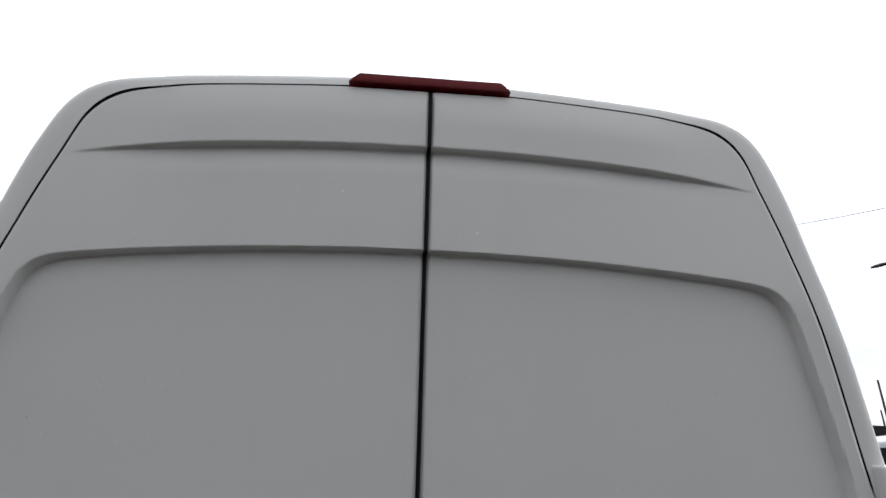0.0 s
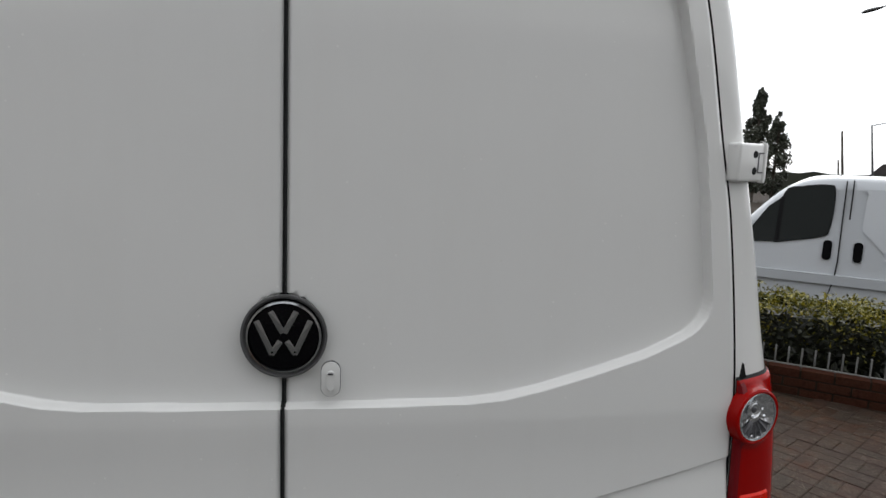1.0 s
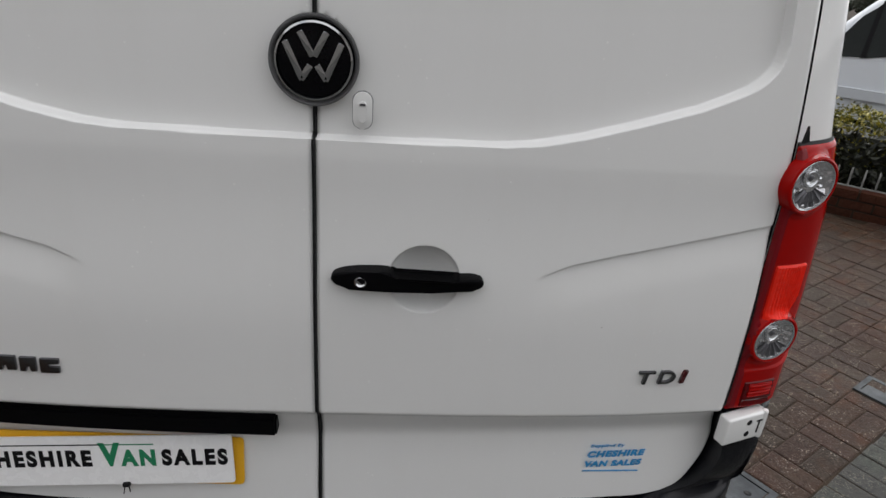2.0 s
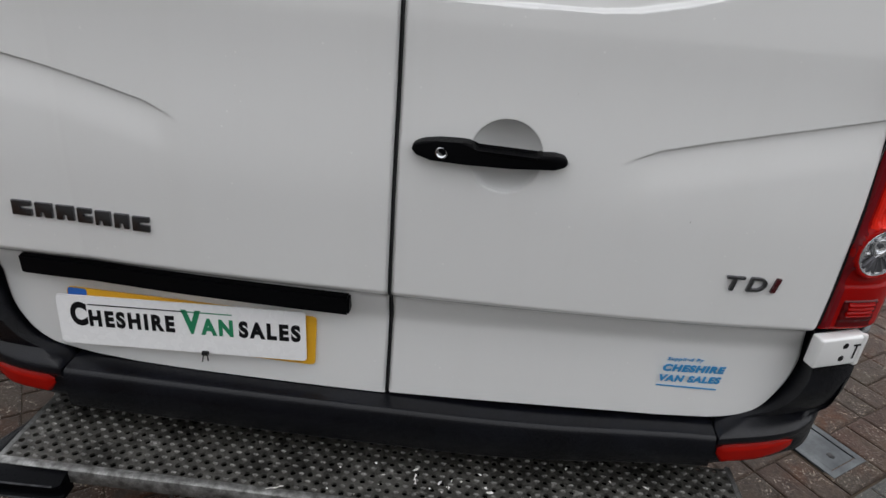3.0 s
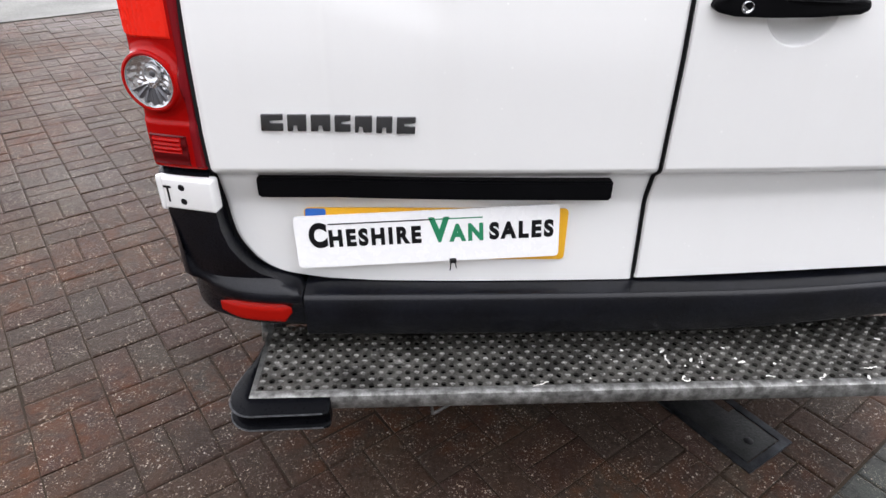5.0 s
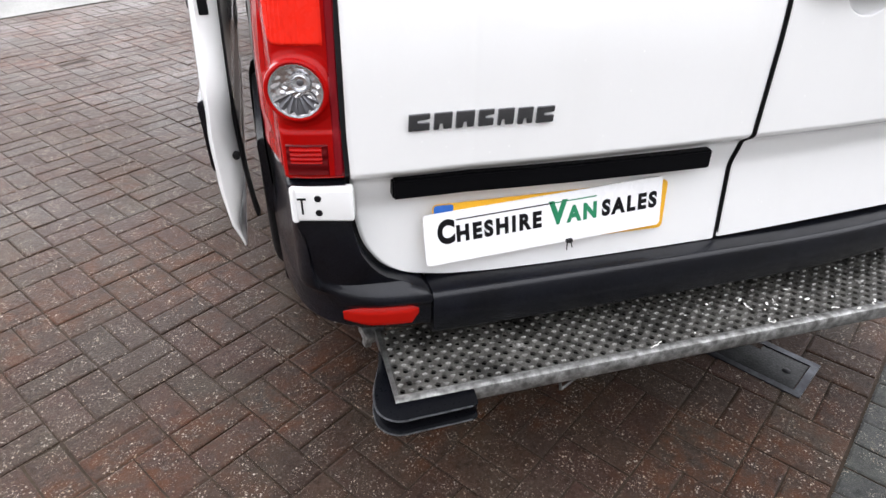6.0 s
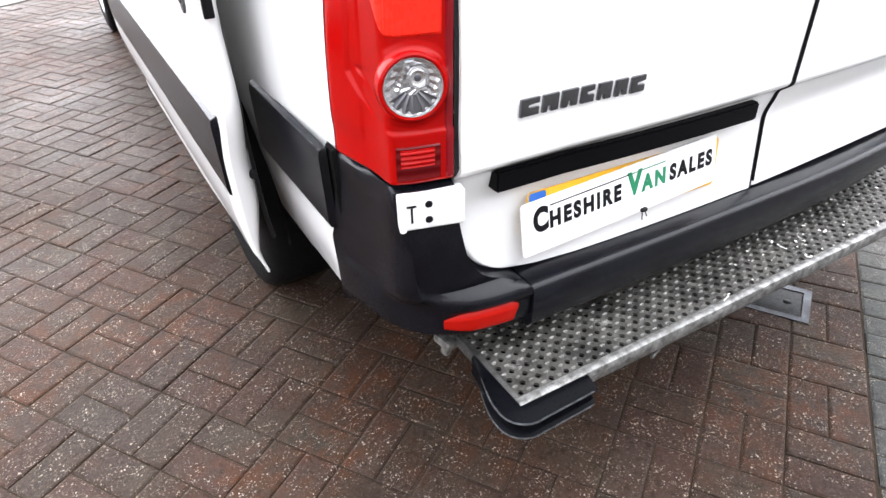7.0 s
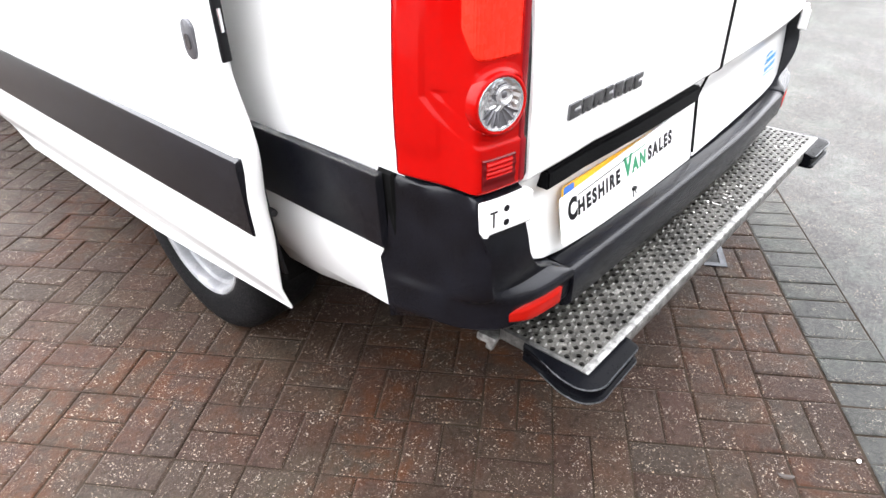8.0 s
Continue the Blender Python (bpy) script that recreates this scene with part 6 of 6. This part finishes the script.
# ---- bricks of the low wall ----
wall = thing("garden_wall", "low orange-red brick wall in front of the hedge", "wall", kind="structure")
wm = Matrix.Translation((*WALL_AT, 0)) @ turn_w
part("mortar", box((7.2, 0.095, 0.215), (1.0, 0.05, 0.085)), MORTAR, wall, "", wm)
brick_mesh = from_bm("brick", box((0.212, 0.102, 0.063), (0, 0, 0), 0.003, 1))
brick_mesh.materials.append(WALLBRICK)
for row in range(3):
    for i in range(32):
        x = -2.6 + i * 0.225 + (0.112 if row % 2 else 0)
        part("brick", brick_mesh, WALLBRICK, wall, "", wm @ Matrix.Translation((x, 0.048 + 0.002 * math.sin(i * 7 + row), 0.020 + row * 0.074)))

# ---- paving blocks ----
rng = np.random.default_rng(21)
CELL, P0 = 0.193, -0.377
GAP, BL, BW = 0.0042, CELL, CELL / 2


def block_geometry(l, w, dz=0.0, tilt=(0, 0)):
    a, b, e, f = l / 2 - GAP / 2, w / 2 - GAP / 2, 0.0024, 0.0062
    vs = [(-a, -b, -0.03), (a, -b, -0.03), (a, b, -0.03), (-a, b, -0.03)]
    vs += [(-a, -b, -e), (a, -b, -e), (a, b, -e), (-a, b, -e)]
    vs += [(-a + f, -b + f, 0), (a - f, -b + f, 0), (a - f, b - f, 0), (-a + f, b - f, 0)]
    fs = [(8, 9, 10, 11)]
    for k in range(4):
        j = (k + 1) % 4
        fs += [(k, j, j + 4, k + 4), (k + 4, j + 4, j + 8, k + 8)]
    return vs, fs


def basket_weave():
    """Centres and turns of 2:1 blocks laid in pairs, turn about."""
    out = []
    for i in range(-36, 42):
        for j in range(0, 33):
            cp, cq = P0 + (i + 0.5) * CELL, NEAR_EDGE + (j + 0.5) * CELL
            for h in (-0.25, 0.25):
                if (i + j) % 2:
                    out.append((cp, cq + h * CELL, 0))
                else:
                    out.append((cp + h * CELL, cq, 90))
    return out


pieces = []
for p, q, turned in basket_weave():
    x, y = plan(p, q)
    if (np.array((x, y)) - WALL_AT) @ WALL_N > -0.02:
        continue
    if any(abs((np.array((x, y)) - np.array((cx, cy))) @ AX) < lp / 2 - 0.03 and abs((np.array((x, y)) - np.array((cx, cy))) @ NX) < lq / 2 - 0.03 for cx, cy, lp, lq, _ in COVERS):
        continue
    pieces.append((x, y, turned, p, q))
near_spot = np.array((-0.55, -0.05))
pieces.sort(key=lambda s: (s[0] - near_spot[0]) ** 2 + (s[1] - near_spot[1]) ** 2)
paving = thing("block_paving", "damp red-brown basket-weave block paving with pale specks", "paving", kind="structure")
bv, bf = block_geometry(BL, BW)
block_mesh = mesh_of("paving_block", bv, bf, smooth=False)
block_mesh.materials.append(PAVER)


def laid(x, y, turned):
    return Matrix.Translation((x, y, rng.normal(0, 0.0010))) @ pose(0, 0, 0, rng.normal(0, 0.35), rng.normal(0, 0.35), 34.0 + turned + rng.normal(0, 0.35))


for x, y, turned, p, q in pieces[:300]:
    part("paving_block", block_mesh, PAVER, paving, "", laid(x, y, turned))


def rest(name, items, material, label):
    vs, fs = [], []
    for x, y, turned in items:
        m, at = laid(x, y, turned), len(vs)
        vs += [tuple(m @ Vector(v)) for v in bv]
        fs += [tuple(at + k for k in f) for f in bf]
    ob = part(name, mesh_of(name, vs, fs, smooth=False), material, paving, label)
    ob["kind"] = "stuff"


rest("further_blocks", [s[:3] for s in pieces[300:]], PAVER, "further basket-weave blocks")
edging = thing("edging_course", "blue-grey block edging course along the paving", "edging", kind="structure")
grey_mesh = mesh_of("edging_block", bv, bf, smooth=False)
grey_mesh.materials.append(GREYPAVER)
for i in range(-85, 80):
    x, y = plan((i + 0.5) * BW, NEAR_EDGE - 0.1005)
    part("edging_block", grey_mesh, GREYPAVER, edging, "", laid(x, y, 90))

# ---- loose bits ----
flecks = thing("paint_flecks", "white flakes and droppings scattered on the step", "litter", kind="stuff")
r = np.random.default_rng(5)
bm_list = []
for i in range(46):
    x, y = (r.uniform(-0.1, 0.74), r.uniform(-0.148, 0.02)) if i < 26 else (r.normal(0.60 if i % 2 else 0.12, 0.07), r.uniform(-0.14, -0.03))
    s = r.uniform(0.0012, 0.0042)
    b = bmesh.new()
    bmesh.ops.create_icosphere(b, subdivisions=1, radius=s)
    for v in b.verts:
        v.co *= r.uniform(0.5, 1.4)
        v.co.z = v.co.z * 0.3
        v.co.x *= 1.0 + 1.6 * (i % 3 == 0)
    bmesh.ops.rotate(b, cent=(0, 0, 0), matrix=Matrix.Rotation(r.uniform(0, 3.1), 3, "Z"), verts=b.verts)
    bmesh.ops.translate(b, vec=(x, y, STEP_Z + 0.004), verts=b.verts)
    bm_list.append(b)
for cx, cy in ((0.08, -0.05), (0.10, -0.115), (0.27, -0.12), (0.52, -0.10), (0.60, -0.06), (0.63, -0.09), (0.66, -0.05), (0.69, -0.10), (0.71, -0.07), (-0.22, -0.135), (0.38, -0.135)):
    x, y, a = cx, cy, r.uniform(0, 6.28)
    for k in range(int(r.integers(3, 7))):
        step_on = r.uniform(0.004, 0.009)
        nx, ny = min(0.76, x + step_on * math.cos(a)), max(-0.138, y + 0.7 * step_on * math.sin(a))
        w = r.uniform(0.0010, 0.0026)
        b = rod((x, y, STEP_Z + 0.0042), (nx, ny, STEP_Z + 0.0042), w, w * r.uniform(0.4, 1.0), 6)
        for v in b.verts:
            v.co.z = STEP_Z + 0.0042 + 0.4 * (v.co.z - STEP_Z - 0.0042)
        bm_list.append(b)
        x, y, a = nx, ny, a + r.normal(0, 0.9)
part("flakes", joined(*bm_list), FLECK, flecks)
leaf = thing("fallen_leaf", "small brown fallen leaf lying on the paving", "leaf", Matrix.Translation((-0.425, -0.520, 0.003)) @ pose(0, 0, 0, 0, 0, 118))
lb = bmesh.new()
ring = [lb.verts.new((0.020 * math.cos(a), 0.0075 * math.sin(a), 0.004 * math.cos(2 * a) + 0.002)) for a in np.linspace(0, 2 * math.pi, 12, endpoint=False)]
lb.faces.new(ring)
part("blade", lb, surface("wet_brown_leaf", (0.030, 0.016, 0.008), (0.014, 0.008, 0.005), (0.4, 0.6), 60.0, 300.0), leaf)
stone = thing("pebble", "small white pebble lying on the block paving", "stone", Matrix.Translation((-0.262, -0.641, 0.003)))
sb = bmesh.new()
bmesh.ops.create_icosphere(sb, subdivisions=2, radius=0.006)
for v in sb.verts:
    v.co = Vector((v.co.x * 1.2, v.co.y * 0.9, v.co.z * 0.7)) * r.uniform(0.9, 1.1)
part("stone", sb, FLECK, stone)
